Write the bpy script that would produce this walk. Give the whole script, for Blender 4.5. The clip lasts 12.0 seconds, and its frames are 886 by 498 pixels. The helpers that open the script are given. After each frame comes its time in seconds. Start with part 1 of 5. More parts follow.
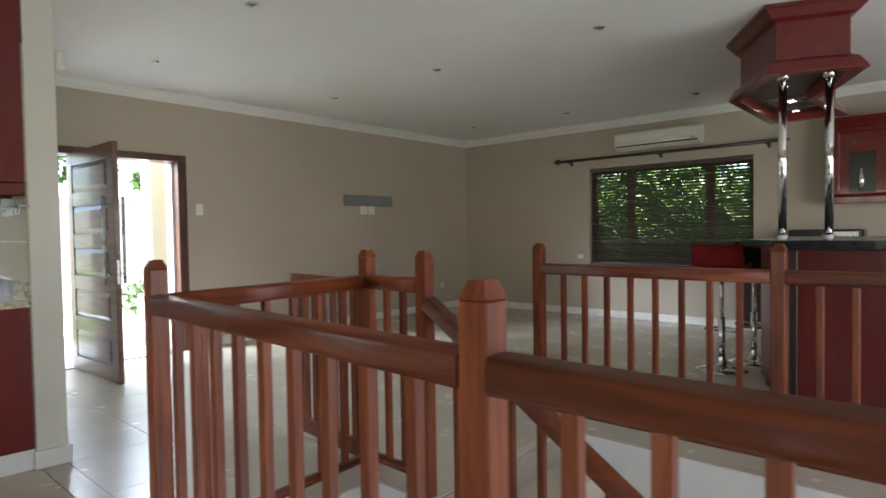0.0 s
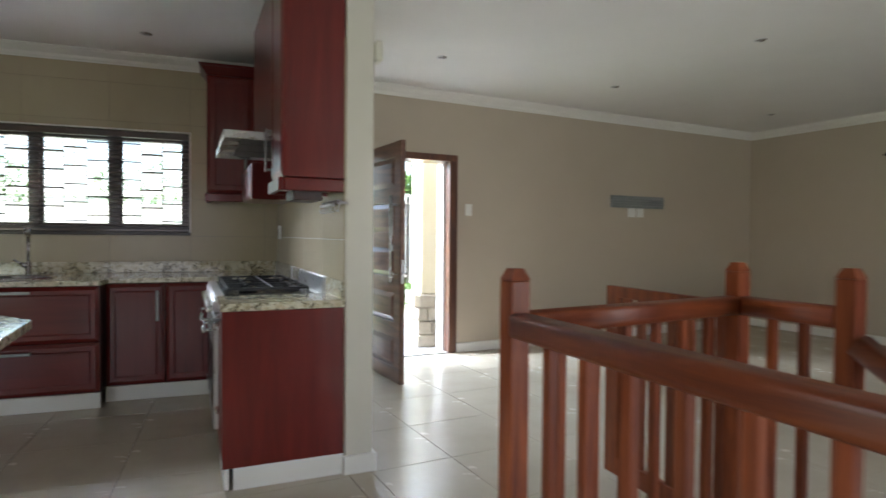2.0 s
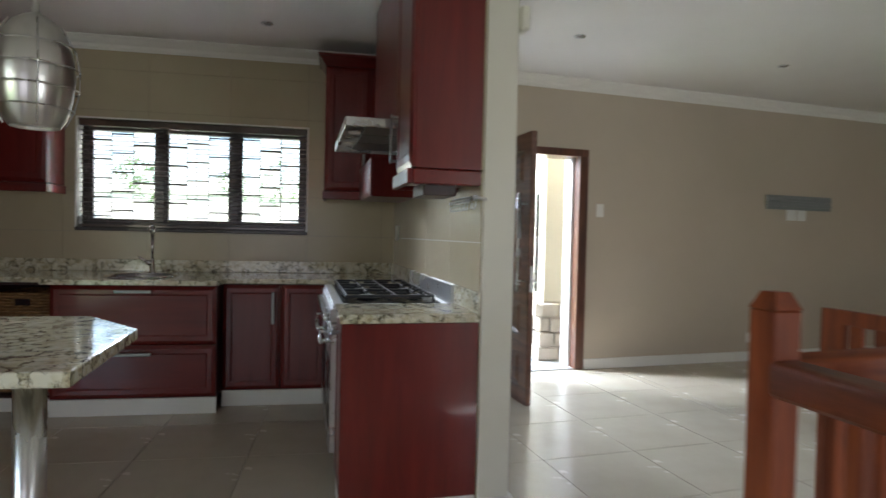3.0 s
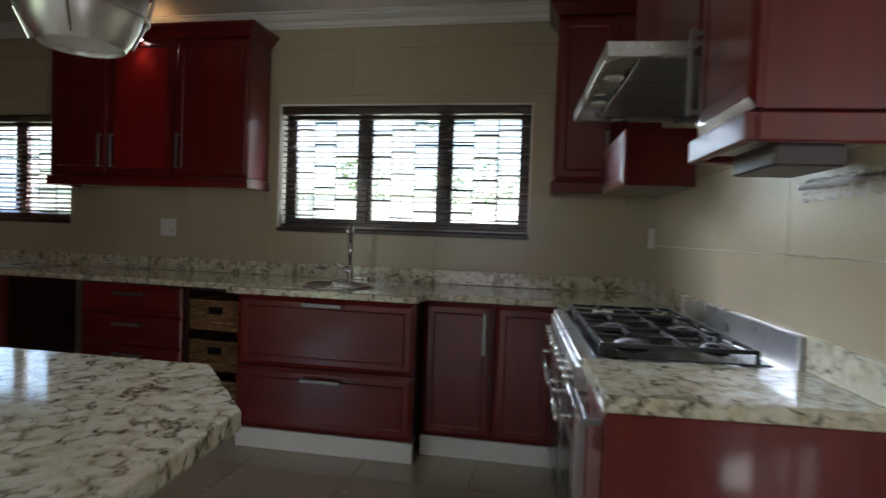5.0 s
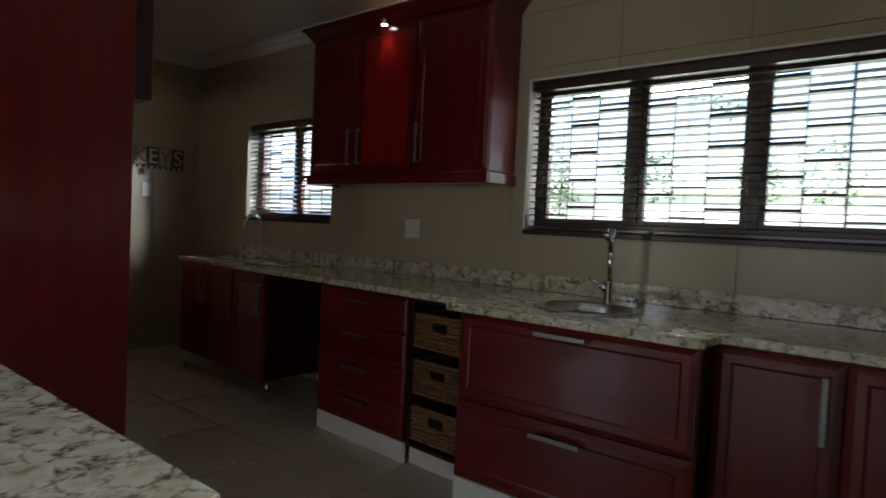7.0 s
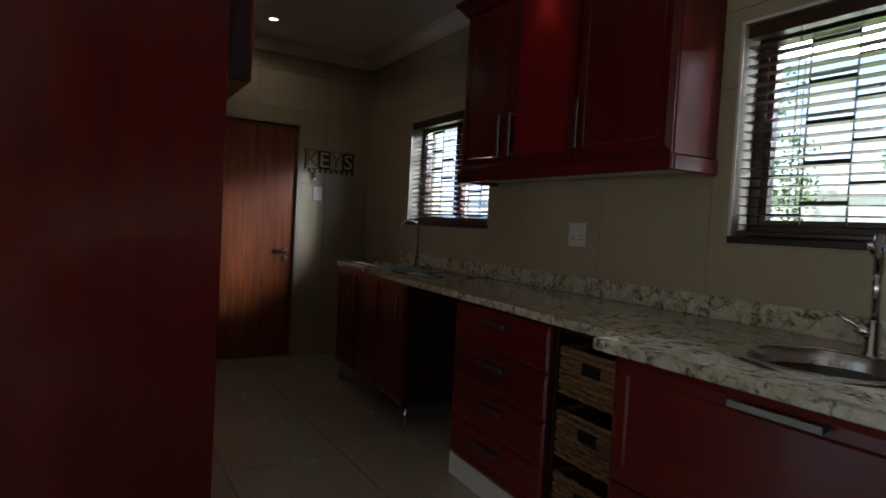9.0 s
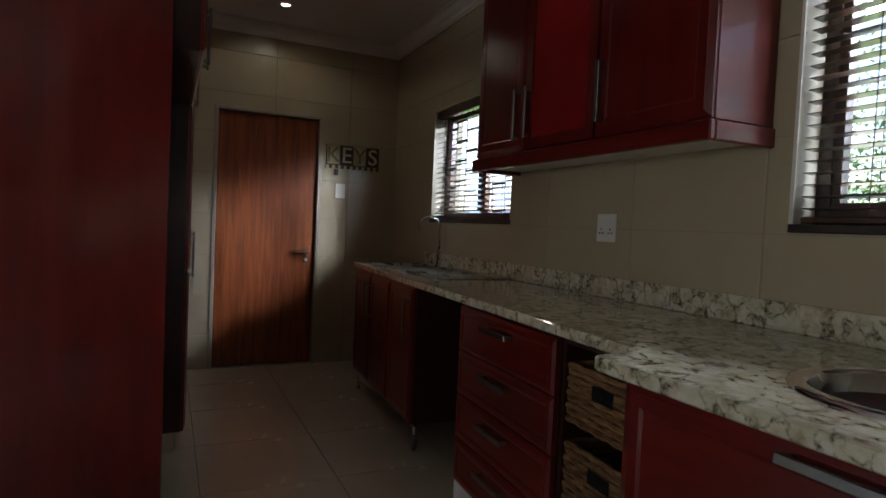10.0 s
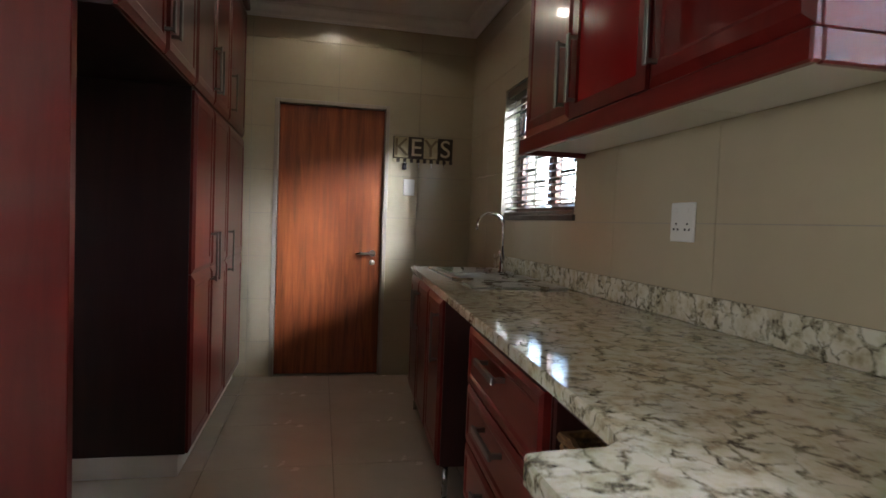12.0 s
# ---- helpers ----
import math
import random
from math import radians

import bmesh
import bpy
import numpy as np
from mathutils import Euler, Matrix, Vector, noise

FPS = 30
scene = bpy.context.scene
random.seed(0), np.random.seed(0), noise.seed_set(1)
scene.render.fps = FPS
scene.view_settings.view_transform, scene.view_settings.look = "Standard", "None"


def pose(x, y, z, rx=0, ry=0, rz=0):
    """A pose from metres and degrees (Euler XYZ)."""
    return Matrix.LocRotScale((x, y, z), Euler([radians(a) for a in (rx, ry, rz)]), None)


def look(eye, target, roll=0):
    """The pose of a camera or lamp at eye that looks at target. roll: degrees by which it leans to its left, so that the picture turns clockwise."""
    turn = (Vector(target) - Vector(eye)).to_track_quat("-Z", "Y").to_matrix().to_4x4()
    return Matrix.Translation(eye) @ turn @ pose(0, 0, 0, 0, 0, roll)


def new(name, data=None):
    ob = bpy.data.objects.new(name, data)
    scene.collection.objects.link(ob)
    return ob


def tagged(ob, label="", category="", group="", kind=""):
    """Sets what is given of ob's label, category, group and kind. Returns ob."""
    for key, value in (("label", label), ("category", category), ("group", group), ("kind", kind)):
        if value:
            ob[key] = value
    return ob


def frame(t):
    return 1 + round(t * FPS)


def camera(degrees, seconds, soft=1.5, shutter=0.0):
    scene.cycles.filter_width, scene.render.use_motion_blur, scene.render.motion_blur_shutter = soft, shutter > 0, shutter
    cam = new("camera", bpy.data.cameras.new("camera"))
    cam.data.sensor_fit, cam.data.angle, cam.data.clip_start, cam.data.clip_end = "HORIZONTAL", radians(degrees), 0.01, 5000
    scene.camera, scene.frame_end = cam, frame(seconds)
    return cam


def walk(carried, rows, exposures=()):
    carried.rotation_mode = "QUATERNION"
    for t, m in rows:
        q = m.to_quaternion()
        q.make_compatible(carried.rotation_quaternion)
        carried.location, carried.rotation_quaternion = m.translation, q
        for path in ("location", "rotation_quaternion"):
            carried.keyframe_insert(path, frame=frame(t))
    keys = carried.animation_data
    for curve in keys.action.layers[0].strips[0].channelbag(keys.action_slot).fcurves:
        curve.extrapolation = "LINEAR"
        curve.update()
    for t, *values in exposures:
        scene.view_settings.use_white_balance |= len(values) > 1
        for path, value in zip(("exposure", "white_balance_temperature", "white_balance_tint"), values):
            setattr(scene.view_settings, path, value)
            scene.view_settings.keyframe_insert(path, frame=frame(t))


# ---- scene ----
cam = camera(74.2, 12.0, 1.5, 0.5)
PATH = [
    (0, (-1.094, 0.131, 1.26), (-2.601, 1.445, 1.2), -0.9),
    (0.5, (-1.211, 0.051, 1.264), (-2.779, 1.291, 1.205), -0.6),
    (1, (-1.414, 0.047, 1.273), (-3.092, 1.134, 1.22), -0.2),
    (1.5, (-1.621, 0.024, 1.283), (-3.412, 0.913, 1.23), 0.3),
    (2, (-1.878, -0.036, 1.268), (-3.76, 0.642, 1.221), 0.5),
    (2.5, (-2.137, -0.086, 1.262), (-4.068, 0.432, 1.218), 1.0),
    (3, (-2.417, -0.088, 1.266), (-4.387, 0.253, 1.221), 1.3),
    (3.2, (-2.543, -0.066, 1.265), (-4.526, 0.193, 1.221), 1.5),
    (4.8, (-3.439, -0.202, 1.265), (-5.421, -0.469, 1.215), 1.9),
    (5, (-3.575, -0.209, 1.268), (-5.54, -0.582, 1.215), 2.0),
    (5.5, (-3.827, -0.256, 1.262), (-5.723, -0.887, 1.199), 2.2),
    (6, (-4.078, -0.33, 1.268), (-5.885, -1.184, 1.193), 2.4),
    (6.8, (-4.418, -0.374, 1.27), (-6.038, -1.544, 1.194), 2.7),
    (7.5, (-4.68, -0.412, 1.261), (-6.091, -1.827, 1.18), 2.6),
    (9.5, (-5.441, -0.822, 1.238), (-6.381, -2.586, 1.162), 3.0),
    (10, (-5.669, -0.927, 1.212), (-6.521, -2.734, 1.138), 2.6),
    (10.5, (-5.859, -1.02, 1.214), (-6.634, -2.862, 1.14), 2.6),
    (11, (-6.059, -1.112, 1.216), (-6.736, -2.992, 1.136), 2.4),
    (11.5, (-6.211, -1.19, 1.215), (-6.74, -3.117, 1.129), 2.3),
    (12, (-6.338, -1.334, 1.208), (-6.749, -3.289, 1.122), 2.2),
]
EXPOSURES = [(0.0, 2.45), (1.5, 2.5), (2.5, 2.35), (3.0, 2.25), (5.0, 2.1), (6.0, 2.05), (7.5, 1.6), (8.5, 1.5), (9.5, 1.65), (10.5, 2.5), (12.0, 3.2)]
walk(cam, [(t, look(eye, target, roll)) for t, eye, target, roll in PATH], EXPOSURES)

# ---- world and sun ----
world = bpy.data.worlds.new("sky_world")
world.use_nodes = True
scene.world = world
wn = world.node_tree.nodes
sky = wn.new("ShaderNodeTexSky")
sky.sky_type, sky.sun_disc = "NISHITA", False
SUN_ELEV, SUN_AZ = radians(58), radians(150)
sky.sun_elevation, sky.sun_rotation = SUN_ELEV, SUN_AZ
wn["Background"].inputs["Strength"].default_value = 0.15
world.node_tree.links.new(sky.outputs["Color"], wn["Background"].inputs["Color"])
sun = new("sun", bpy.data.lights.new("sun", "SUN"))
sun.data.energy, sun.data.angle, sun.data.color = 5.0, radians(0.5), (1, 0.95, 0.88)
to_sun = Vector((math.sin(SUN_AZ) * math.cos(SUN_ELEV), math.cos(SUN_AZ) * math.cos(SUN_ELEV), math.sin(SUN_ELEV)))
sun.matrix_world = look(to_sun * 30, (0, 0, 0))


def sky_light(name, centre, aim, w, h, power, colour=(0.9, 0.96, 1.0)):
    """An area lamp that stands in for daylight at a seen or assumed opening."""
    la = bpy.data.lights.new(name, "AREA")
    la.shape, la.size, la.size_y, la.energy, la.color = "RECTANGLE", w, h, power, colour
    ob = new(name, la)
    ob.matrix_world = look(centre, aim)
    return ob


sky_light("daylight_front_door", (-9.1, 1.6, 2.8), (-6.8, 1.6, 0.0), 1.6, 1.0, 100, (0.70, 0.82, 1.0))
sky_light("daylight_kitchen_window", (-9.15, -2.0, 2.85), (-6.8, -1.0, 1.0), 1.7, 1.0, 470, (0.76, 0.85, 1.0))
sky_light("daylight_scullery_window", (-9.1, -4.35, 2.85), (-6.8, -4.6, 0.8), 1.4, 1.0, 16, (0.76, 0.85, 1.0))
# fill lamp for the living room; its window is unseen and assumed
sky_light("assumed_east_daylight", (1.42, 4.3, 1.05), (-7, 5.0, 1.0), 3.2, 1.8, 21, (0.85, 0.855, 1.0))
# added fill for the kitchen fronts; the wall has no window here
sky_light("unseen_dining_fill", (1.42, -1.5, 1.2), (-6.5, -0.9, 0.8), 2.4, 1.8, 5.2, (0.86, 0.86, 1.0))
# added lamp inside the well to brighten its walls; no opening there
sky_light("unseen_stairwell_fill", (0.7, 2.6, -1.5), (-3, 1.9, -0.8), 1.8, 1.6, 14, (0.93, 0.95, 1.0))
# weak fill from the south; the opening behind it is invented
sky_light("unseen_south_fill", (-1.7, -3.22, 1.2), (-3.0, 3, 1.0), 2.6, 2.0, 1.6, (0.84, 0.855, 1.0))

# ---- materials ----


def material(name, colour=(0.8, 0.8, 0.8), rough=0.5, metal=0.0, coat=0.0, spec=0.5):
    m = bpy.data.materials.new(name)
    m.use_nodes = True
    b = m.node_tree.nodes["Principled BSDF"]
    b.inputs["Base Color"].default_value = (*colour, 1)
    b.inputs["Roughness"].default_value = rough
    b.inputs["Metallic"].default_value = metal
    b.inputs["Coat Weight"].default_value = coat
    b.inputs["Coat Roughness"].default_value = 0.07
    b.inputs["Specular IOR Level"].default_value = spec
    return m


def node(m, kind, **inputs):
    n = m.node_tree.nodes.new(kind)
    for k, v in inputs.items():
        n.inputs[k.replace("_", " ")].default_value = v
    return n


def link(m, a, b):
    m.node_tree.links.new(a, b)


def ramp(m, source, stops):
    r = m.node_tree.nodes.new("ShaderNodeValToRGB")
    e = r.color_ramp.elements
    while len(e) < len(stops):
        e.new(0.5)
    for el, (p, c) in zip(e, stops):
        el.position, el.color = p, (*c, 1)
    link(m, source, r.inputs["Fac"])
    return r


def coords(m, scale=(1, 1, 1), space="Object", turn=(0, 0, 0)):
    tc = m.node_tree.nodes.new("ShaderNodeTexCoord")
    mp = m.node_tree.nodes.new("ShaderNodeMapping")
    mp.inputs["Scale"].default_value = scale
    mp.inputs["Rotation"].default_value = turn
    link(m, tc.outputs[space], mp.inputs["Vector"])
    return mp.outputs["Vector"]


def bsdf(m):
    return m.node_tree.nodes["Principled BSDF"]


def relief(m, source, strength=0.1, distance=0.002):
    bp = node(m, "ShaderNodeBump", Strength=strength, Distance=distance)
    link(m, source, bp.inputs["Height"])
    link(m, bp.outputs["Normal"], bsdf(m).inputs["Normal"])


def mottled(name, a, b, rough=0.5, scale=3.0, fine=60.0, bump=0.08, rough_var=0.1, metal=0.0, coat=0.0, space="Object"):
    """Two close tones in soft patches, with fine grain in the relief and in the gloss."""
    m = material(name, a, rough, metal, coat)
    v = coords(m, space=space)
    n1 = node(m, "ShaderNodeTexNoise", Scale=scale, Detail=6.0, Roughness=0.6)
    link(m, v, n1.inputs["Vector"])
    r = ramp(m, n1.outputs["Fac"], [(0.3, a), (0.7, b)])
    link(m, r.outputs["Color"], bsdf(m).inputs["Base Color"])
    n2 = node(m, "ShaderNodeTexNoise", Scale=fine, Detail=4.0)
    link(m, v, n2.inputs["Vector"])
    mr = node(m, "ShaderNodeMapRange")
    mr.inputs["To Min"].default_value, mr.inputs["To Max"].default_value = max(0.02, rough - rough_var), rough + rough_var
    link(m, n1.outputs["Fac"], mr.inputs["Value"])
    link(m, mr.outputs["Result"], bsdf(m).inputs["Roughness"])
    relief(m, n2.outputs["Fac"], bump)
    return m


def wood(name, dark, mid, light, rough=0.3, along="z", coat=0.3, stretch=14.0, scale=2.2, varied=0.25, spec=0.5):
    """Stained wood with grain that runs along one axis; each piece differs a little."""
    m = material(name, mid, rough, 0, coat, spec)
    sc = {"x": (1, stretch, stretch), "y": (stretch, 1, stretch), "z": (stretch, stretch, 1)}[along]
    tc = m.node_tree.nodes.new("ShaderNodeTexCoord")
    info = m.node_tree.nodes.new("ShaderNodeObjectInfo")
    add = m.node_tree.nodes.new("ShaderNodeVectorMath")
    add.operation = "ADD"
    mul = m.node_tree.nodes.new("ShaderNodeVectorMath")
    mul.operation = "SCALE"
    mul.inputs["Scale"].default_value = 7.0
    comb = m.node_tree.nodes.new("ShaderNodeCombineXYZ")
    for k in "XYZ":
        link(m, info.outputs["Random"], comb.inputs[k])
    link(m, comb.outputs["Vector"], mul.inputs[0])
    link(m, tc.outputs["Object"], add.inputs[0])
    link(m, mul.outputs["Vector"], add.inputs[1])
    mp = m.node_tree.nodes.new("ShaderNodeMapping")
    mp.inputs["Scale"].default_value = sc
    link(m, add.outputs["Vector"], mp.inputs["Vector"])
    n1 = node(m, "ShaderNodeTexNoise", Scale=scale, Detail=7.0, Roughness=0.62, Distortion=0.5)
    link(m, mp.outputs["Vector"], n1.inputs["Vector"])
    r = ramp(m, n1.outputs["Fac"], [(0.28, dark), (0.5, mid), (0.74, light)])
    hsv = m.node_tree.nodes.new("ShaderNodeHueSaturation")
    mr = node(m, "ShaderNodeMapRange")
    mr.inputs["To Min"].default_value, mr.inputs["To Max"].default_value = 1 - varied, 1 + varied
    link(m, info.outputs["Random"], mr.inputs["Value"])
    link(m, mr.outputs["Result"], hsv.inputs["Value"])
    link(m, r.outputs["Color"], hsv.inputs["Color"])
    link(m, hsv.outputs["Color"], bsdf(m).inputs["Base Color"])
    relief(m, n1.outputs["Fac"], 0.12, 0.001)
    return m


WALL = mottled("beige_wall_paint", (0.46, 0.39, 0.30), (0.49, 0.42, 0.325), 0.6, 1.2, 180, 0.06)
CEIL = mottled("ceiling_paint", (0.74, 0.72, 0.68), (0.78, 0.76, 0.72), 0.75, 1.5, 220, 0.05)
WHITE = mottled("white_paint", (0.74, 0.72, 0.66), (0.79, 0.77, 0.71), 0.4, 2.5, 150, 0.05)
CREAM = mottled("cream_wall_paint", (0.60, 0.57, 0.48), (0.64, 0.61, 0.52), 0.45, 1.5, 150, 0.06)
TILE = mottled("cream_floor_tile", (0.50, 0.44, 0.34), (0.58, 0.52, 0.42), 0.26, 1.1, 40, 0.015, 0.08, space="Generated")
GROUT = mottled("floor_grout", (0.27, 0.23, 0.18), (0.33, 0.29, 0.23), 0.9, 8, 120, 0.2)
WTILE = mottled("beige_wall_tile", (0.44, 0.372, 0.25), (0.48, 0.412, 0.285), 0.22, 1.4, 60, 0.02, 0.06)
WGROUT = mottled("wall_tile_grout", (0.30, 0.27, 0.21), (0.34, 0.31, 0.25), 0.8, 8, 120, 0.1)
CHERRY = wood("cherry_cabinet_wood", (0.085, 0.0052, 0.004), (0.122, 0.008, 0.006), (0.155, 0.0125, 0.009), 0.28, "z", 0.42, 9, 1.3, 0.10, 0.4)
CHERRY_H = wood("cherry_cabinet_wood_across", (0.085, 0.0052, 0.004), (0.122, 0.008, 0.006), (0.155, 0.0125, 0.009), 0.28, "x", 0.42, 9, 1.3, 0.10, 0.4)
# cabinet carcass wood; its dark tone also paints the shade in the fridge alcove
CARCASS_SHADE = wood("dark_carcass_and_shade", (0.016, 0.004, 0.004), (0.026, 0.006, 0.005), (0.04, 0.009, 0.007), 0.4, "z", 0.1, 10, 1.6, 0.1)
RAIL = wood("red_brown_rail_wood", (0.088, 0.017, 0.006), (0.17, 0.036, 0.010), (0.28, 0.072, 0.020), 0.40, "z", 0.04, 12, 2.2, 0.25, 0.35)
RAIL_X = wood("red_brown_rail_wood_x", (0.088, 0.017, 0.006), (0.17, 0.036, 0.010), (0.28, 0.072, 0.020), 0.40, "x", 0.04, 12, 2.2, 0.25, 0.35)
RAIL_Y = wood("red_brown_rail_wood_y", (0.088, 0.017, 0.006), (0.17, 0.036, 0.010), (0.28, 0.072, 0.020), 0.40, "y", 0.04, 12, 2.2, 0.25, 0.35)
DOORWOOD = wood("dark_door_wood", (0.07, 0.030, 0.018), (0.14, 0.058, 0.034), (0.22, 0.095, 0.056), 0.36, "x", 0.3, 10, 2.0, 0.12)
FRAMEWOOD = wood("door_frame_wood", (0.05, 0.018, 0.010), (0.10, 0.034, 0.016), (0.15, 0.055, 0.025), 0.35, "z", 0.2, 10, 2.0, 0.12)
FLUSH = wood("flush_door_veneer", (0.10, 0.022, 0.008), (0.25, 0.060, 0.018), (0.40, 0.115, 0.034), 0.33, "z", 0.2, 16, 1.7, 0.0)
BLIND = wood("dark_blind_slat", (0.022, 0.010, 0.006), (0.04, 0.018, 0.010), (0.06, 0.028, 0.015), 0.35, "y", 0.2, 8, 2.0, 0.2)
BLIND_X = wood("dark_blind_slat_x", (0.022, 0.010, 0.006), (0.045, 0.020, 0.011), (0.07, 0.032, 0.017), 0.3, "x", 0.7, 8, 2.0, 0.2)
# paler copy of the brown slat; sky light is put into its colour
BLIND_SKYLIT = wood("skylit_blind_slat", (0.055, 0.042, 0.034), (0.085, 0.066, 0.055), (0.12, 0.096, 0.082), 0.3, "x", 0.7, 8, 2.0, 0.2)
WINWOOD = wood("dark_window_frame_wood", (0.012, 0.007, 0.005), (0.022, 0.012, 0.008), (0.035, 0.018, 0.012), 0.4, "z", 0.2, 8, 2.0, 0.1)
STEEL = mottled("brushed_steel", (0.52, 0.52, 0.51), (0.60, 0.60, 0.59), 0.28, 6, 250, 0.04, 0.08, 1.0)
FILTER = mottled("grey_filter_metal", (0.12, 0.12, 0.115), (0.16, 0.16, 0.155), 0.45, 8, 300, 0.1, 0.08, 0.6)
HANDLE = mottled("dull_handle_steel", (0.22, 0.215, 0.21), (0.28, 0.275, 0.27), 0.40, 6, 250, 0.04, 0.08, 1.0)
CHROME = mottled("chrome", (0.72, 0.72, 0.72), (0.78, 0.78, 0.78), 0.07, 4, 150, 0.01, 0.03, 1.0)
ALU = mottled("spun_aluminium", (0.62, 0.61, 0.58), (0.68, 0.67, 0.64), 0.30, 5, 200, 0.03, 0.06, 1.0)
BLACK = mottled("black_enamel", (0.008, 0.008, 0.009), (0.014, 0.014, 0.015), 0.22, 6, 150, 0.03)
IRON = mottled("cast_iron", (0.010, 0.010, 0.011), (0.018, 0.018, 0.018), 0.5, 9, 180, 0.25)
PLASTIC = mottled("white_plastic", (0.72, 0.71, 0.66), (0.76, 0.75, 0.70), 0.35, 4, 100, 0.02)
ACPLASTIC = mottled("aged_white_plastic", (0.66, 0.63, 0.52), (0.70, 0.67, 0.56), 0.4, 2, 100, 0.02)
DARKSTONE = mottled("black_granite", (0.010, 0.012, 0.014), (0.022, 0.025, 0.028), 0.12, 30, 150, 0.02)
REDSEAT = mottled("red_leatherette", (0.30, 0.012, 0.016), (0.36, 0.016, 0.020), 0.38, 5, 120, 0.08)
BLACKSEAT = mottled("black_leatherette", (0.012, 0.012, 0.013), (0.02, 0.02, 0.021), 0.4, 5, 120, 0.08)
GREYBAR = mottled("grey_painted_wood", (0.20, 0.215, 0.21), (0.25, 0.265, 0.255), 0.55, 5, 90, 0.1)
WICKER = wood("woven_cane", (0.05, 0.022, 0.008), (0.17, 0.085, 0.03), (0.36, 0.20, 0.08), 0.6, "x", 0.05, 6, 14.0, 0.2)
EXTWALL = mottled("cream_plaster", (0.60, 0.54, 0.40), (0.66, 0.60, 0.46), 0.8, 2, 90, 0.2)
EXTWHITE = mottled("white_plaster", (0.72, 0.71, 0.68), (0.78, 0.77, 0.74), 0.8, 2, 90, 0.2)
STONE = mottled("sandstone_cladding", (0.38, 0.33, 0.26), (0.50, 0.44, 0.36), 0.85, 6, 50, 0.5)
PAVING = mottled("grey_paving", (0.30, 0.30, 0.29), (0.42, 0.41, 0.39), 0.8, 3, 60, 0.3)
GRASS = mottled("lawn", (0.05, 0.10, 0.02), (0.09, 0.15, 0.035), 0.9, 4, 80, 0.6)
LEAF = mottled("green_leaf", (0.035, 0.085, 0.018), (0.08, 0.16, 0.035), 0.45, 2.5, 40, 0.1)
DOORTRIM = mottled("tan_frame_paint", (0.34, 0.29, 0.23), (0.40, 0.35, 0.28), 0.45, 4, 120, 0.05)
BARK = mottled("bark", (0.08, 0.06, 0.04), (0.14, 0.10, 0.07), 0.9, 9, 60, 0.7)
FENCE = wood("timber_fence", (0.10, 0.03, 0.015), (0.19, 0.06, 0.03), (0.27, 0.10, 0.05), 0.6, "z", 0.0, 9, 2, 0.2)
BARS = material("dark_steel_bar", (0.012, 0.011, 0.010), 0.5, 0.3)
# brighter red than the cherry: a lit cabinet inside, painted as colour
LITRED = mottled("lit_cabinet_inside_red", (0.22, 0.010, 0.010), (0.26, 0.013, 0.012), 0.12, 2, 100, 0.01)
bsdf(LEAF).inputs["Transmission Weight"].default_value = 0.0


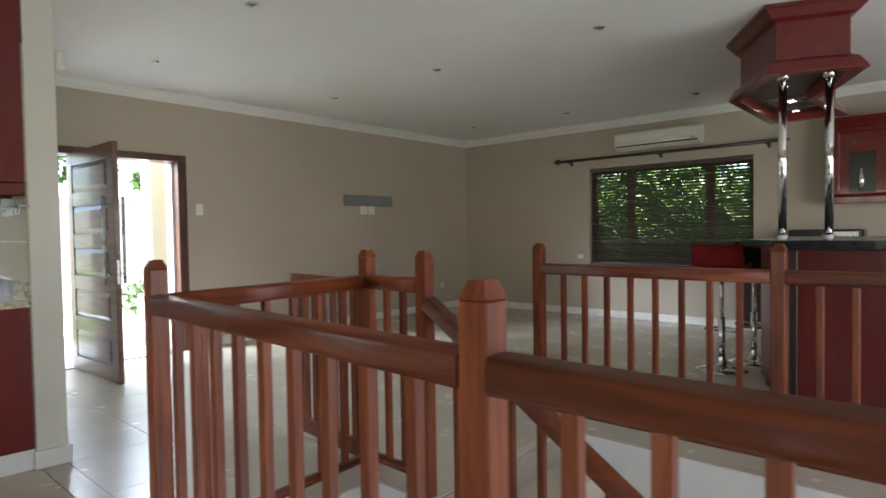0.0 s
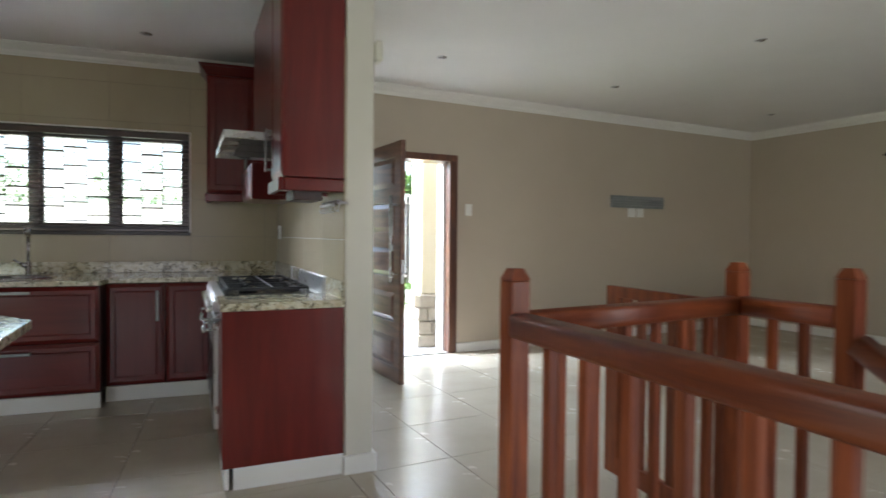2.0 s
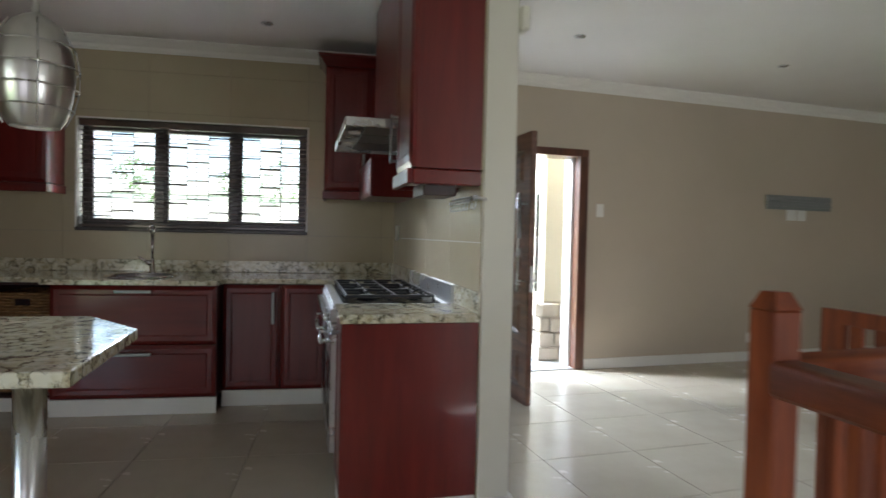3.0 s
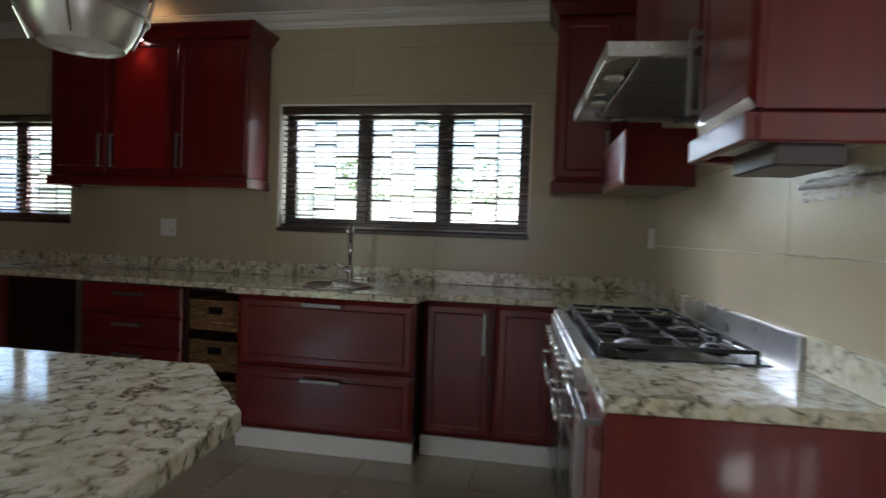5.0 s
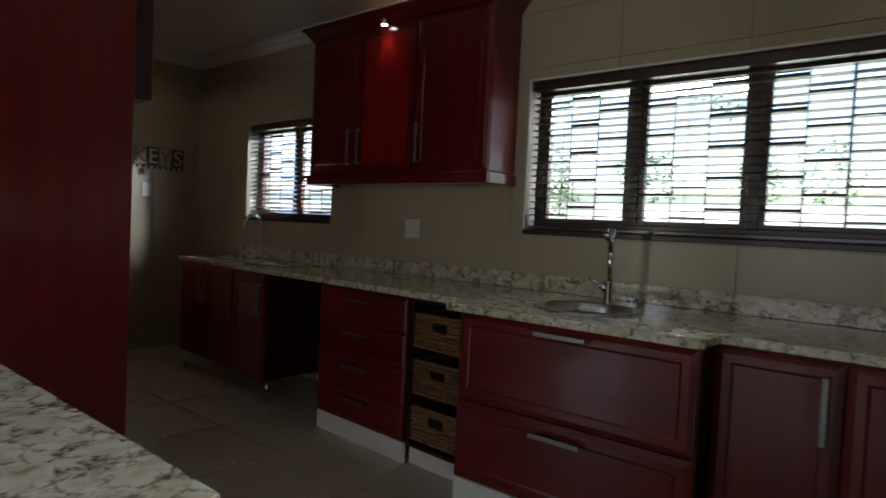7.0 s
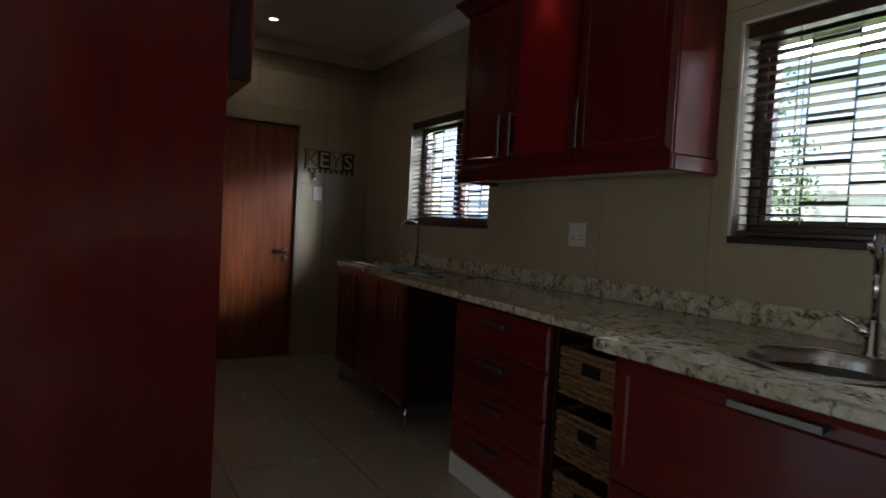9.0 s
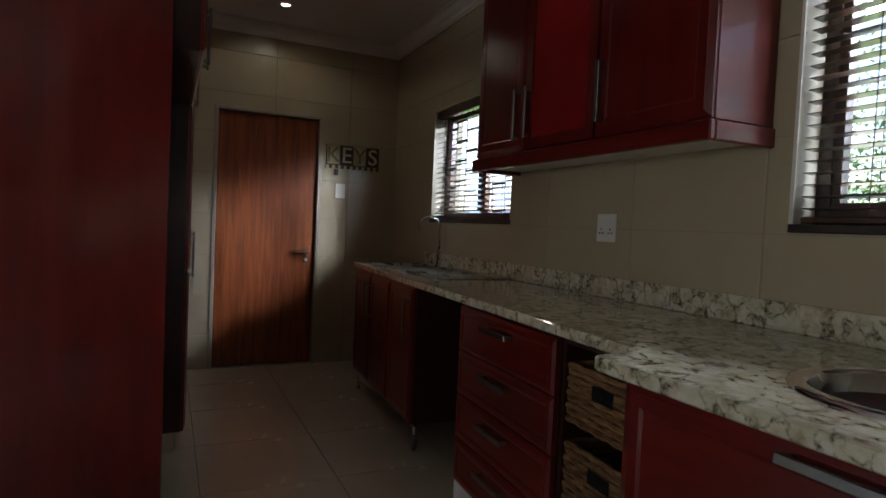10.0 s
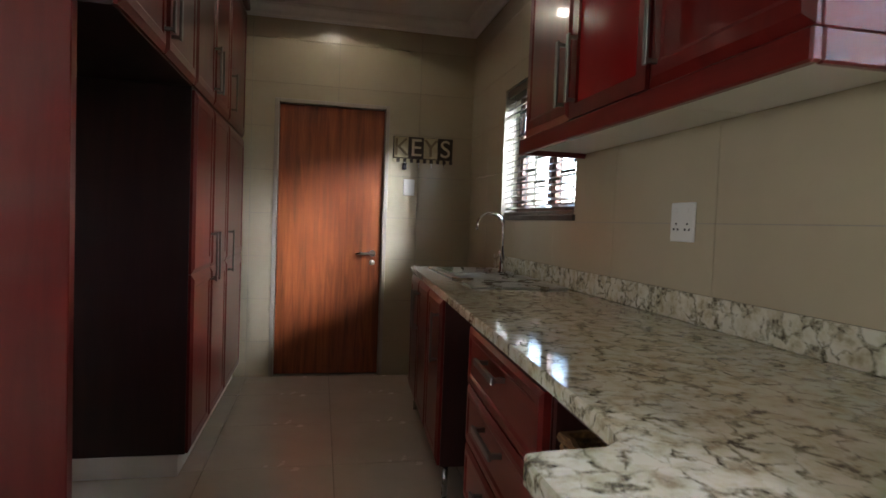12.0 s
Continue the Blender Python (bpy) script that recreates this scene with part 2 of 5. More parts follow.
def granite(name):
    """Cream granite: rounded pale pebbles in a fine grey and dark-brown speckled ground."""
    m = material(name, (0.6, 0.56, 0.45), 0.09, 0, 0.3)
    v = coords(m, (1, 1, 1))
    wob = node(m, "ShaderNodeTexNoise", Scale=14.0, Detail=3.0)
    link(m, v, wob.inputs["Vector"])
    mix = m.node_tree.nodes.new("ShaderNodeMix")
    mix.data_type = "RGBA"
    mix.inputs["Factor"].default_value = 0.10
    link(m, v, mix.inputs[6])
    link(m, wob.outputs["Color"], mix.inputs[7])
    edge = node(m, "ShaderNodeTexVoronoi", Scale=20.0, Randomness=1.0)
    edge.feature = "DISTANCE_TO_EDGE"
    link(m, mix.outputs[2], edge.inputs["Vector"])
    cell = node(m, "ShaderNodeTexVoronoi", Scale=20.0, Randomness=1.0)
    link(m, mix.outputs[2], cell.inputs["Vector"])
    patch = node(m, "ShaderNodeTexNoise", Scale=14.0, Detail=6.0, Roughness=0.68)
    link(m, v, patch.inputs["Vector"])
    # pebble where far enough from a cell's edge; the threshold wanders
    lift = m.node_tree.nodes.new("ShaderNodeMath")
    lift.operation = "MULTIPLY_ADD"
    lift.inputs[1].default_value = 1.0
    lift.inputs[2].default_value = -0.44
    link(m, patch.outputs["Fac"], lift.inputs[0])
    add = m.node_tree.nodes.new("ShaderNodeMath")
    add.operation = "ADD"
    link(m, edge.outputs["Distance"], add.inputs[0])
    link(m, lift.outputs[0], add.inputs[1])
    peb = ramp(m, add.outputs[0], [(0.04, (0, 0, 0)), (0.16, (1, 1, 1))])
    fine = node(m, "ShaderNodeTexNoise", Scale=75.0, Detail=7.0, Roughness=0.7)
    link(m, v, fine.inputs["Vector"])
    ground = ramp(m, fine.outputs["Fac"], [(0.34, (0.03, 0.027, 0.02)), (0.44, (0.15, 0.13, 0.09)), (0.53, (0.34, 0.31, 0.215)), (0.64, (0.56, 0.52, 0.39))])
    stain = node(m, "ShaderNodeTexNoise", Scale=24.0, Detail=6.0, Roughness=0.6)
    link(m, v, stain.inputs["Vector"])
    pale = ramp(m, stain.outputs["Fac"], [(0.30, (0.36, 0.30, 0.19)), (0.43, (0.60, 0.55, 0.40)), (0.58, (0.72, 0.69, 0.57))])
    mx = m.node_tree.nodes.new("ShaderNodeMix")
    mx.data_type = "RGBA"
    link(m, peb.outputs["Color"], mx.inputs["Factor"])
    link(m, ground.outputs["Color"], mx.inputs[6])
    link(m, pale.outputs["Color"], mx.inputs[7])
    tint = m.node_tree.nodes.new("ShaderNodeMix")
    tint.data_type, tint.blend_type = "RGBA", "MULTIPLY"
    tint.inputs["Factor"].default_value = 0.5
    cr = ramp(m, cell.outputs["Color"], [(0.0, (0.66, 0.60, 0.46)), (0.5, (0.98, 0.97, 0.92)), (1.0, (0.80, 0.83, 0.80))])
    link(m, mx.outputs[2], tint.inputs[6])
    link(m, cr.outputs["Color"], tint.inputs[7])
    link(m, tint.outputs[2], bsdf(m).inputs["Base Color"])
    return m


GRANITE = granite("cream_granite")


def glass(name):
    m = material(name, (1, 1, 1), 0.0)
    bsdf(m).inputs["Transmission Weight"].default_value = 1.0
    bsdf(m).inputs["IOR"].default_value = 1.05
    return m


GLASS = glass("window_glass")


def glow(name, colour, strength):
    m = material(name, colour, 0.5)
    bsdf(m).inputs["Emission Color"].default_value = (*colour, 1)
    bsdf(m).inputs["Emission Strength"].default_value = strength
    return m


LAMP = glow("lit_lamp", (1.0, 0.95, 0.85), 6.0)
LAMPOFF = mottled("unlit_lamp_glass", (0.30, 0.29, 0.27), (0.36, 0.35, 0.33), 0.15, 10, 100, 0.05)

# ---- building blocks ----


def box(bm, x0, y0, z0, x1, y1, z1, bevel=0.0):
    r = bmesh.ops.create_cube(bm, size=1.0)
    bmesh.ops.transform(bm, verts=r["verts"], matrix=Matrix.Translation(((x0 + x1) / 2, (y0 + y1) / 2, (z0 + z1) / 2)) @ Matrix.Diagonal((abs(x1 - x0), abs(y1 - y0), abs(z1 - z0), 1)))
    if bevel:
        es = list({e for v in r["verts"] for e in v.link_edges})
        bmesh.ops.bevel(bm, geom=es, offset=bevel, segments=1, profile=0.5, affect="EDGES")
    return bm


def boxes(*rows, bevel=0.0):
    bm = bmesh.new()
    for r in rows:
        box(bm, *r, bevel=bevel)
    return bm


def rod(bm, a, b, r, seg=12, r2=None):
    a, b = Vector(a), Vector(b)
    d = b - a
    m = Matrix.Translation((a + b) / 2) @ d.to_track_quat("Z", "Y").to_matrix().to_4x4()
    bmesh.ops.create_cone(bm, cap_ends=True, segments=seg, radius1=r, radius2=r if r2 is None else r2, depth=d.length, matrix=m)
    return bm


def tube(bm, pts, r, seg=10):
    """A round tube along a line of points."""
    pts = [Vector(p) for p in pts]
    rings = []
    for i, p in enumerate(pts):
        d = (pts[min(i + 1, len(pts) - 1)] - pts[max(i - 1, 0)]).normalized()
        q = d.to_track_quat("Z", "Y")
        rings.append([bm.verts.new(p + q @ Vector((r * math.cos(2 * math.pi * k / seg), r * math.sin(2 * math.pi * k / seg), 0))) for k in range(seg)])
    for a, b in zip(rings, rings[1:]):
        for k in range(seg):
            bm.faces.new((a[k], a[(k + 1) % seg], b[(k + 1) % seg], b[k]))
    bm.faces.new(rings[0][::-1]), bm.faces.new(rings[-1])
    return bm


def turned(bm, profile, centre=(0, 0, 0), seg=32, caps=False):
    """A body of revolution about z from (radius, height) pairs."""
    rings = []
    for r, z in profile:
        rings.append([bm.verts.new((centre[0] + r * math.cos(2 * math.pi * k / seg), centre[1] + r * math.sin(2 * math.pi * k / seg), centre[2] + z)) for k in range(seg)])
    for a, b in zip(rings, rings[1:]):
        for k in range(seg):
            bm.faces.new((a[k], a[(k + 1) % seg], b[(k + 1) % seg], b[k]))
    if caps:
        bm.faces.new(rings[0][::-1]), bm.faces.new(rings[-1])
    return bm


def prism(bm, outline, z0, z1, bevel=0.0):
    lo = [bm.verts.new((x, y, z0)) for x, y in outline]
    hi = [bm.verts.new((x, y, z1)) for x, y in outline]
    n = len(outline)
    fs = [bm.faces.new(lo[::-1]), bm.faces.new(hi)]
    fs += [bm.faces.new((lo[i], lo[(i + 1) % n], hi[(i + 1) % n], hi[i])) for i in range(n)]
    bmesh.ops.recalc_face_normals(bm, faces=fs)
    if bevel:
        es = [e for e in bm.edges if e.verts[0] in hi and e.verts[1] in hi or e.verts[0] in lo and e.verts[1] in lo]
        bmesh.ops.bevel(bm, geom=es, offset=bevel, segments=2, profile=0.5, affect="EDGES")
    return bm


def slab_with_holes(outline, holes, z0, z1):
    """A level slab with holes cut right through it."""
    bm = bmesh.new()
    edges = []
    for loop in [outline] + holes:
        vs = [bm.verts.new((x, y, z1)) for x, y in loop]
        edges += [bm.edges.new((vs[i], vs[(i + 1) % len(vs)])) for i in range(len(vs))]
    bmesh.ops.triangle_fill(bm, use_beauty=True, use_dissolve=False, edges=edges)
    ext = bmesh.ops.extrude_face_region(bm, geom=bm.faces[:])
    low = [g for g in ext["geom"] if isinstance(g, bmesh.types.BMVert)]
    bmesh.ops.translate(bm, verts=low, vec=(0, 0, z0 - z1))
    bmesh.ops.recalc_face_normals(bm, faces=bm.faces[:])
    rim = [e for e in bm.edges if e.calc_face_angle(0.0) > 1.0 and abs(e.verts[0].co.z - e.verts[1].co.z) < 1e-5]
    bmesh.ops.bevel(bm, geom=rim, offset=0.004, segments=1, profile=0.5, affect="EDGES")
    return bm


def loft_outlines(bm, rings):
    """Joins outlines of equal count, each given as (points, z)."""
    vs = [[bm.verts.new((x, y, z)) for x, y in pts] for pts, z in rings]
    n = len(vs[0])
    for a, b in zip(vs, vs[1:]):
        for i in range(n):
            bm.faces.new((a[i], a[(i + 1) % n], b[(i + 1) % n], b[i]))
    bm.faces.new(vs[0][::-1]), bm.faces.new(vs[-1])
    bmesh.ops.recalc_face_normals(bm, faces=bm.faces[:])
    return bm


def rings_xz(bm, rings):
    """Rectangles (x0, z0, x1, z1, y) joined one to the next: a framed front."""
    vs = [[bm.verts.new(p) for p in ((x0, y, z0), (x1, y, z0), (x1, y, z1), (x0, y, z1))] for x0, z0, x1, z1, y in rings]
    for a, b in zip(vs, vs[1:]):
        for i in range(4):
            bm.faces.new((a[i], a[(i + 1) % 4], b[(i + 1) % 4], b[i]))
    bm.faces.new(vs[0][::-1]), bm.faces.new(vs[-1])
    bmesh.ops.recalc_face_normals(bm, faces=bm.faces[:])
    return bm


def framed_front(x0, z0, x1, z1, t=0.02, stile=0.06, y=0.0):
    """A cabinet door or drawer front with a recessed panel; its face is at y - t."""
    bm = bmesh.new()
    e, f = 0.004, y - t
    c = min(0.026, stile * 0.5) if stile else e
    rings = [(x0, z0, x1, z1, y), (x0, z0, x1, z1, f + max(e, c * 0.4)), (x0 + c, z0 + c, x1 - c, z1 - c, f)]
    if stile and x1 - x0 > 2.6 * stile and z1 - z0 > 2.6 * stile:
        s = stile
        rings += [(x0 + s, z0 + s, x1 - s, z1 - s, f), (x0 + s + 0.010, z0 + s + 0.010, x1 - s - 0.010, z1 - s - 0.010, f + 0.004)]
    return rings_xz(bm, rings)


def ring_frame(bm, x0, z0, x1, z1, s, y0, y1):
    """A rectangular frame of width s in one piece."""
    loop = [(x0, z0, x1, z1, y0), (x0, z0, x1, z1, y1), (x0 + s, z0 + s, x1 - s, z1 - s, y1), (x0 + s, z0 + s, x1 - s, z1 - s, y0)]
    vs = [[bm.verts.new(c) for c in ((a, y, k), (d, y, k), (d, y, e), (a, y, e))] for a, k, d, e, y in loop]
    for u, v in zip(vs, vs[1:] + vs[:1]):
        for i in range(4):
            bm.faces.new((u[i], u[(i + 1) % 4], v[(i + 1) % 4], v[i]))
    bmesh.ops.recalc_face_normals(bm, faces=bm.faces[:])
    return bm


def mesh_object(name, bm, mat, smooth=False):
    me = bpy.data.meshes.new(name)
    bm.to_mesh(me)
    bm.free()
    me.materials.append(mat)
    if smooth:
        me.polygons.foreach_set("use_smooth", [True] * len(me.polygons))
    return new(name, me)


def part(name, bm, mat, parent, label="", smooth=False):
    ob = mesh_object(name, bm, mat, smooth)
    ob.parent = parent
    return tagged(ob, label)


def thing(name, m, label, category, group=""):
    ob = new(name)
    ob.empty_display_size = 0.1
    ob.matrix_world = m
    return tagged(ob, label, category, group)


def structure(name, bm, mat, label, category, smooth=False):
    return tagged(mesh_object(name, bm, mat, smooth), label, category, kind="structure")


def single(name, bm, mat, label, category, group="", smooth=False):
    return tagged(mesh_object(name, bm, mat, smooth), label, category, group)


def facing(side, x, y, z=0.0):
    """A pose whose local x runs to the right along a front that faces that side, y into its depth."""
    return pose(x, y, z, 0, 0, {"south": 0, "east": 90, "north": 180, "west": -90}[side])


def wall_with_holes(axis, at, thick, a0, a1, z0, z1, holes):
    """A wall from a0 to a1 along one axis with rectangular openings (a, b, zlow, zhigh) right through it."""
    bm = bmesh.new()
    def put(p, q, zl, zh):
        if q - p > 1e-4 and zh - zl > 1e-4:
            if axis == "x":
                box(bm, p, at, zl, q, at + thick, zh)
            else:
                box(bm, at, p, zl, at + thick, q, zh)
    cur = a0
    for a, b, zl, zh in sorted(holes):
        put(cur, a, z0, z1), put(a, b, z0, zl), put(a, b, zh, z1)
        cur = b
    put(cur, a1, z0, z1)
    return bm


# ---- structure ----
# The kitchen keeps to the world's axes. The living room, with the stair, stands turned against it,
# and so does, by less, the stove wall: each has its own frame.
WX, NY, SY, EX, DY = -7.5, 7.16, -3.3, 1.5, -5.9
TOP = 2.775
LIVING = Matrix.Translation((-7.56, 0.62, 0)) @ Matrix.Rotation(radians(7.5), 4, "Z") @ Matrix.Translation((7.5, -0.655, 0))
STOVE = Matrix.Translation((-7.505, 0.361, 0)) @ Matrix.Rotation(radians(3.7), 4, "Z") @ Matrix.Translation((7.5, -0.508, 0))
BAR = Matrix.Translation((-1.09, 0.133, 0)) @ Matrix.Rotation(radians(2.6), 4, "Z") @ Matrix.Diagonal((1.07, 1.07, 1.045, 1)) @ Matrix.Translation((1.18, -0.08, 0))
DOOR = (0.86, 2.235, 0.0, 2.09)
KWIN = (-2.165, -0.39, 1.274, 2.138)
SWIN = (-5.05, -3.905, 1.274, 2.088)
NWIN = (-5.21, -3.03, 0.76, 2.135)
T = 0.24


def placed(ob, m):
    """Puts a thing built at the origin into a frame."""
    ob.matrix_world = m @ ob.matrix_world
    return ob


wall_west = placed(structure("wall_west", wall_with_holes("y", WX - T, T, 0.45, NY + T, -0.1, TOP + 0.1, [DOOR]), WALL, "beige painted plaster wall around the front door", "wall"), LIVING)
wall_kitchen_west = structure("wall_kitchen_west", wall_with_holes("y", WX - T, T - 0.008, DY - T, 0.5, -0.1, TOP + 0.1, [KWIN, SWIN]), WGROUT, "beige tiled kitchen wall with two windows", "wall")
wall_north = placed(structure("wall_north", wall_with_holes("x", NY, T, WX, 3.2, -0.1, TOP + 0.1, [NWIN]), WALL, "beige painted plaster wall around the blinded window", "wall"), LIVING)
# unseen wall; the opening is assumed, to go with the east fill lamp
wall_east = structure("wall_east", wall_with_holes("y", EX, T, SY - T, 8.6, -3.0, TOP + 0.1, [(2.7, 5.9, 0.1, 2.0)]), WALL, "unseen beige plaster wall with an assumed wide opening", "wall")
# out of view; the hole only goes with the south fill lamp
wall_south = structure("wall_south", wall_with_holes("x", SY - T, T, -5.0, EX, -0.1, TOP + 0.1, [(-3.0, -0.4, 0.2, 2.2)]), WALL, "unseen beige plaster wall with an invented wide opening", "wall")
wall_scullery_east = structure("wall_scullery_east", boxes((-5.14, DY, -0.1, -5.0, SY, TOP + 0.1)), WALL, "plain wall behind the tall cupboards", "wall")
KDOOR = (-6.83, -5.99, 0.0, 2.09)
wall_scullery_south = structure("wall_scullery_south", wall_with_holes("x", DY - T, T - 0.008, WX, -5.0, -0.1, TOP + 0.1, [KDOOR]), WGROUT, "beige tiled wall with a wooden door", "wall")
wall_partition = placed(structure("wall_partition", boxes((WX - 0.1, 0.508, 0, -4.93, 0.655, TOP + 0.02), bevel=0.004), CREAM, "cream painted wall end between kitchen and living room", "wall"), STOVE)
ceiling = structure("ceiling", boxes((-9.0, DY - T, TOP, EX + T, 9.2, TOP + 0.2)), CEIL, "plain white painted ceiling", "ceiling")
roof = structure("roof_slab", boxes((WX - 0.9, DY - 0.9, TOP + 0.22, EX + 0.9, 2.0, TOP + 0.34)), EXTWHITE, "plain roof slab over the house with eaves", "roof")
part("roof_slab", boxes((WX - 0.9, 0.3, TOP + 0.221, 3.4, NY + 0.9, TOP + 0.341)), EXTWHITE, roof).matrix_local = LIVING

# floor bed with the stair opening
HX0, HX1, HY0, HY1, HXB, HYB = -3.38, 1.0, 0.36, 2.565, -2.985, 1.30
floor = structure("floor", boxes((WX - T, DY - T, -0.25, -4.9, 0.75, -0.008), (-4.9, SY - T, -0.25, EX + T, 0.0, -0.008)), GROUT, "cream tiled floor with thin dark joints", "floor")
bed = boxes((WX - T + 0.02, 0.0, -0.25, HX0, NY + T - 0.02, -0.0085), (HX1, HY0, -0.25, 2.3, NY + T - 0.02, -0.0085), (-4.9, -1.2, -0.25, 2.3, HY0, -0.0085), (HX0, HY1, -0.25, HX1, NY + T - 0.02, -0.0085), (HX0, HYB, -0.25, HXB, HY1, -0.0085))
part("floor_bed", bed, GROUT, floor).matrix_local = LIVING


def cornice(name, a, b, inward, frame_of=Matrix(), h=0.095, d=0.095):
    """A coved cornice along a wall's top."""
    a, b, n = Vector((*a, 0)), Vector((*b, 0)), Vector((*inward, 0))
    prof = [(0, -h), (0.012, -h), (0.014, -h + 0.012), (0.024, -h + 0.016), (0.03, -h + 0.04), (0.05, -0.045), (d - 0.022, -0.022), (d - 0.02, -0.012), (d, -0.010), (d, 0), (0, 0)]
    bm = bmesh.new()
    e1 = [bm.verts.new(a + n * p + Vector((0, 0, TOP + q))) for p, q in prof]
    e2 = [bm.verts.new(b + n * p + Vector((0, 0, TOP + q))) for p, q in prof]
    for i in range(len(prof)):
        j = (i + 1) % len(prof)
        bm.faces.new((e1[i], e1[j], e2[j], e2[i]))
    bm.faces.new(e1), bm.faces.new(e2[::-1])
    bmesh.ops.recalc_face_normals(bm, faces=bm.faces[:])
    return placed(structure(name, bm, WHITE, "white coved plaster cornice", "cornice"), frame_of)


cornice("cornice_west", (WX, 0.5), (WX, NY), (1, 0), LIVING)
cornice("cornice_north", (WX, NY), (3.2, NY), (0, -1), LIVING)
cornice("cornice_east", (EX, 8.4), (EX, SY), (-1, 0))
cornice("cornice_partition", (WX, 0.655), (-4.93, 0.655), (0, 1), STOVE)
cornice("cornice_kitchen", (WX, 0.45), (WX, DY), (1, 0))
cornice("cornice_scullery", (WX, DY), (-5.14, DY), (0, 1))


def skirting(name, x0, y0, x1, y1, frame_of):
    return placed(structure(name, boxes((x0, y0, 0, x1, y1, 0.10), bevel=0.004), WHITE, "white painted skirting board", "skirting"), frame_of)


skirting("skirting_west", WX, DOOR[1] + 0.06, WX + 0.018, NY, LIVING)
skirting("skirting_west_south", WX, 0.655, WX + 0.018, DOOR[0] - 0.05, LIVING)
skirting("skirting_north", WX, NY - 0.018, 3.2, NY, LIVING)
skirting("skirting_partition", WX, 0.655, -4.93, 0.673, STOVE)
skirting("skirting_wall_end", -4.93, 0.495, -4.908, 0.673, STOVE)

# ---- windows and doors ----


def window(name, m, w, h, depth, mullions, frame_mat, label, brick_bars=False, cross=None):
    """A timber window in its opening; local x along the wall, y outwards, z up from the sill."""
    root = thing(name, m, label, "window")
    root["kind"] = "structure"
    y0, y1 = depth * 0.45, depth * 0.45 + 0.05
    f = 0.045
    part("window_frame", ring_frame(bmesh.new(), 0, 0, w, h, f, y0, y1), frame_mat, root)
    edges = [f] + [x for mu in mullions for x in (mu - 0.028, mu + 0.028)] + [w - f]
    for mu in mullions:
        part("mullion", boxes((mu - 0.028, y0 - 0.006, f, mu + 0.028, y1 + 0.004, h - f), bevel=0.003), frame_mat, root)
    for i in range(0, len(edges), 2):
        a, b = edges[i], edges[i + 1]
        s = 0.028
        part("sash", ring_frame(bmesh.new(), a, f, b, h - f, s, y0 + 0.008, y1 - 0.004), frame_mat, root)
        if cross:
            part("transom", boxes((a + s, y0 + 0.006, cross - 0.02, b - s, y1 - 0.002, cross + 0.02), bevel=0.002), frame_mat, root)
        g = part("pane", boxes((a + s, y0 + 0.022, f + s, b - s, y0 + 0.026, h - f - s)), GLASS, root)
        g.visible_shadow = False
        if brick_bars:
            bm = bmesh.new()
            yb = y0 - 0.02
            x0, x1 = a + 0.012, b - 0.012
            col = (x1 - x0) / 3
            for k in (1, 2):
                box(bm, x0 + k * col - 0.003, yb - 0.003, f, x0 + k * col + 0.003, yb + 0.003, h - f)
            rows = 5
            for k in range(3):
                for r in range(rows + 1):
                    z = f + (h - 2 * f) * (r + (0.30, 0.62, 0.08)[(k + i) % 3]) / rows
                    if f + 0.02 < z < h - f - 0.02:
                        box(bm, x0 + k * col, yb - 0.006, z - 0.007, x0 + (k + 1) * col, yb + 0.006, z + 0.007)
            part("burglar_bar", bm, BARS, root, "dark steel bars in a staggered brick pattern")
    part("window_sill", boxes((-0.012, -0.012, -0.028, w + 0.012, y0, 0), bevel=0.003), WINWOOD, root, "dark varnished inner sill")
    return root


def venetian(name, m, w, h, tilt, mat, label, pitch=0.042, slat=0.05):
    """A venetian blind with wooden slats, ladder cords and head rail; local x along the wall."""
    root = thing(name, m, label, "blind")
    part("head_rail", boxes((0.004, -0.03, h - 0.055, w - 0.004, 0.03, h - 0.004), bevel=0.003), mat, root)
    part("bottom_rail", boxes((0.008, -0.024, 0.004, w - 0.008, 0.024, 0.024), bevel=0.003), mat, root)
    n = int((h - 0.09) / pitch)
    me = None
    for i in range(n):
        if me is None:
            bm = boxes((0.008, -slat / 2, -0.0014, w - 0.008, slat / 2, 0.0014))
            bmesh.ops.rotate(bm, verts=bm.verts, cent=(0, 0, 0), matrix=Matrix.Rotation(radians(tilt), 3, "X"))
            ob = part("slat", bm, mat, root)
            me = ob.data
        else:
            ob = new("slat", me)
            ob.parent = root
        ob.location = (0, 0, 0.05 + i * pitch)
    for fx in (0.12, 0.5, 0.88):
        part("ladder_cord", boxes((w * fx - 0.0015, -slat / 2 - 0.001, 0.01, w * fx + 0.0015, -slat / 2 + 0.001, h - 0.05), (w * fx - 0.0015, slat / 2 - 0.001, 0.01, w * fx + 0.0015, slat / 2 + 0.001, h - 0.05)), mat, root)
    return root


def window_lining(name, m, w, h, d, mat):
    """Pale reveal edging that shows round a window's opening."""
    t = 0.012
    return structure(name, boxes((-t, -0.006, -t, 0, 0.0, h + t), (w, -0.006, -t, w + t, 0.0, h + t), (-t, -0.006, h, w + t, 0.0, h + t)), mat, "pale trim round a window opening", "trim")


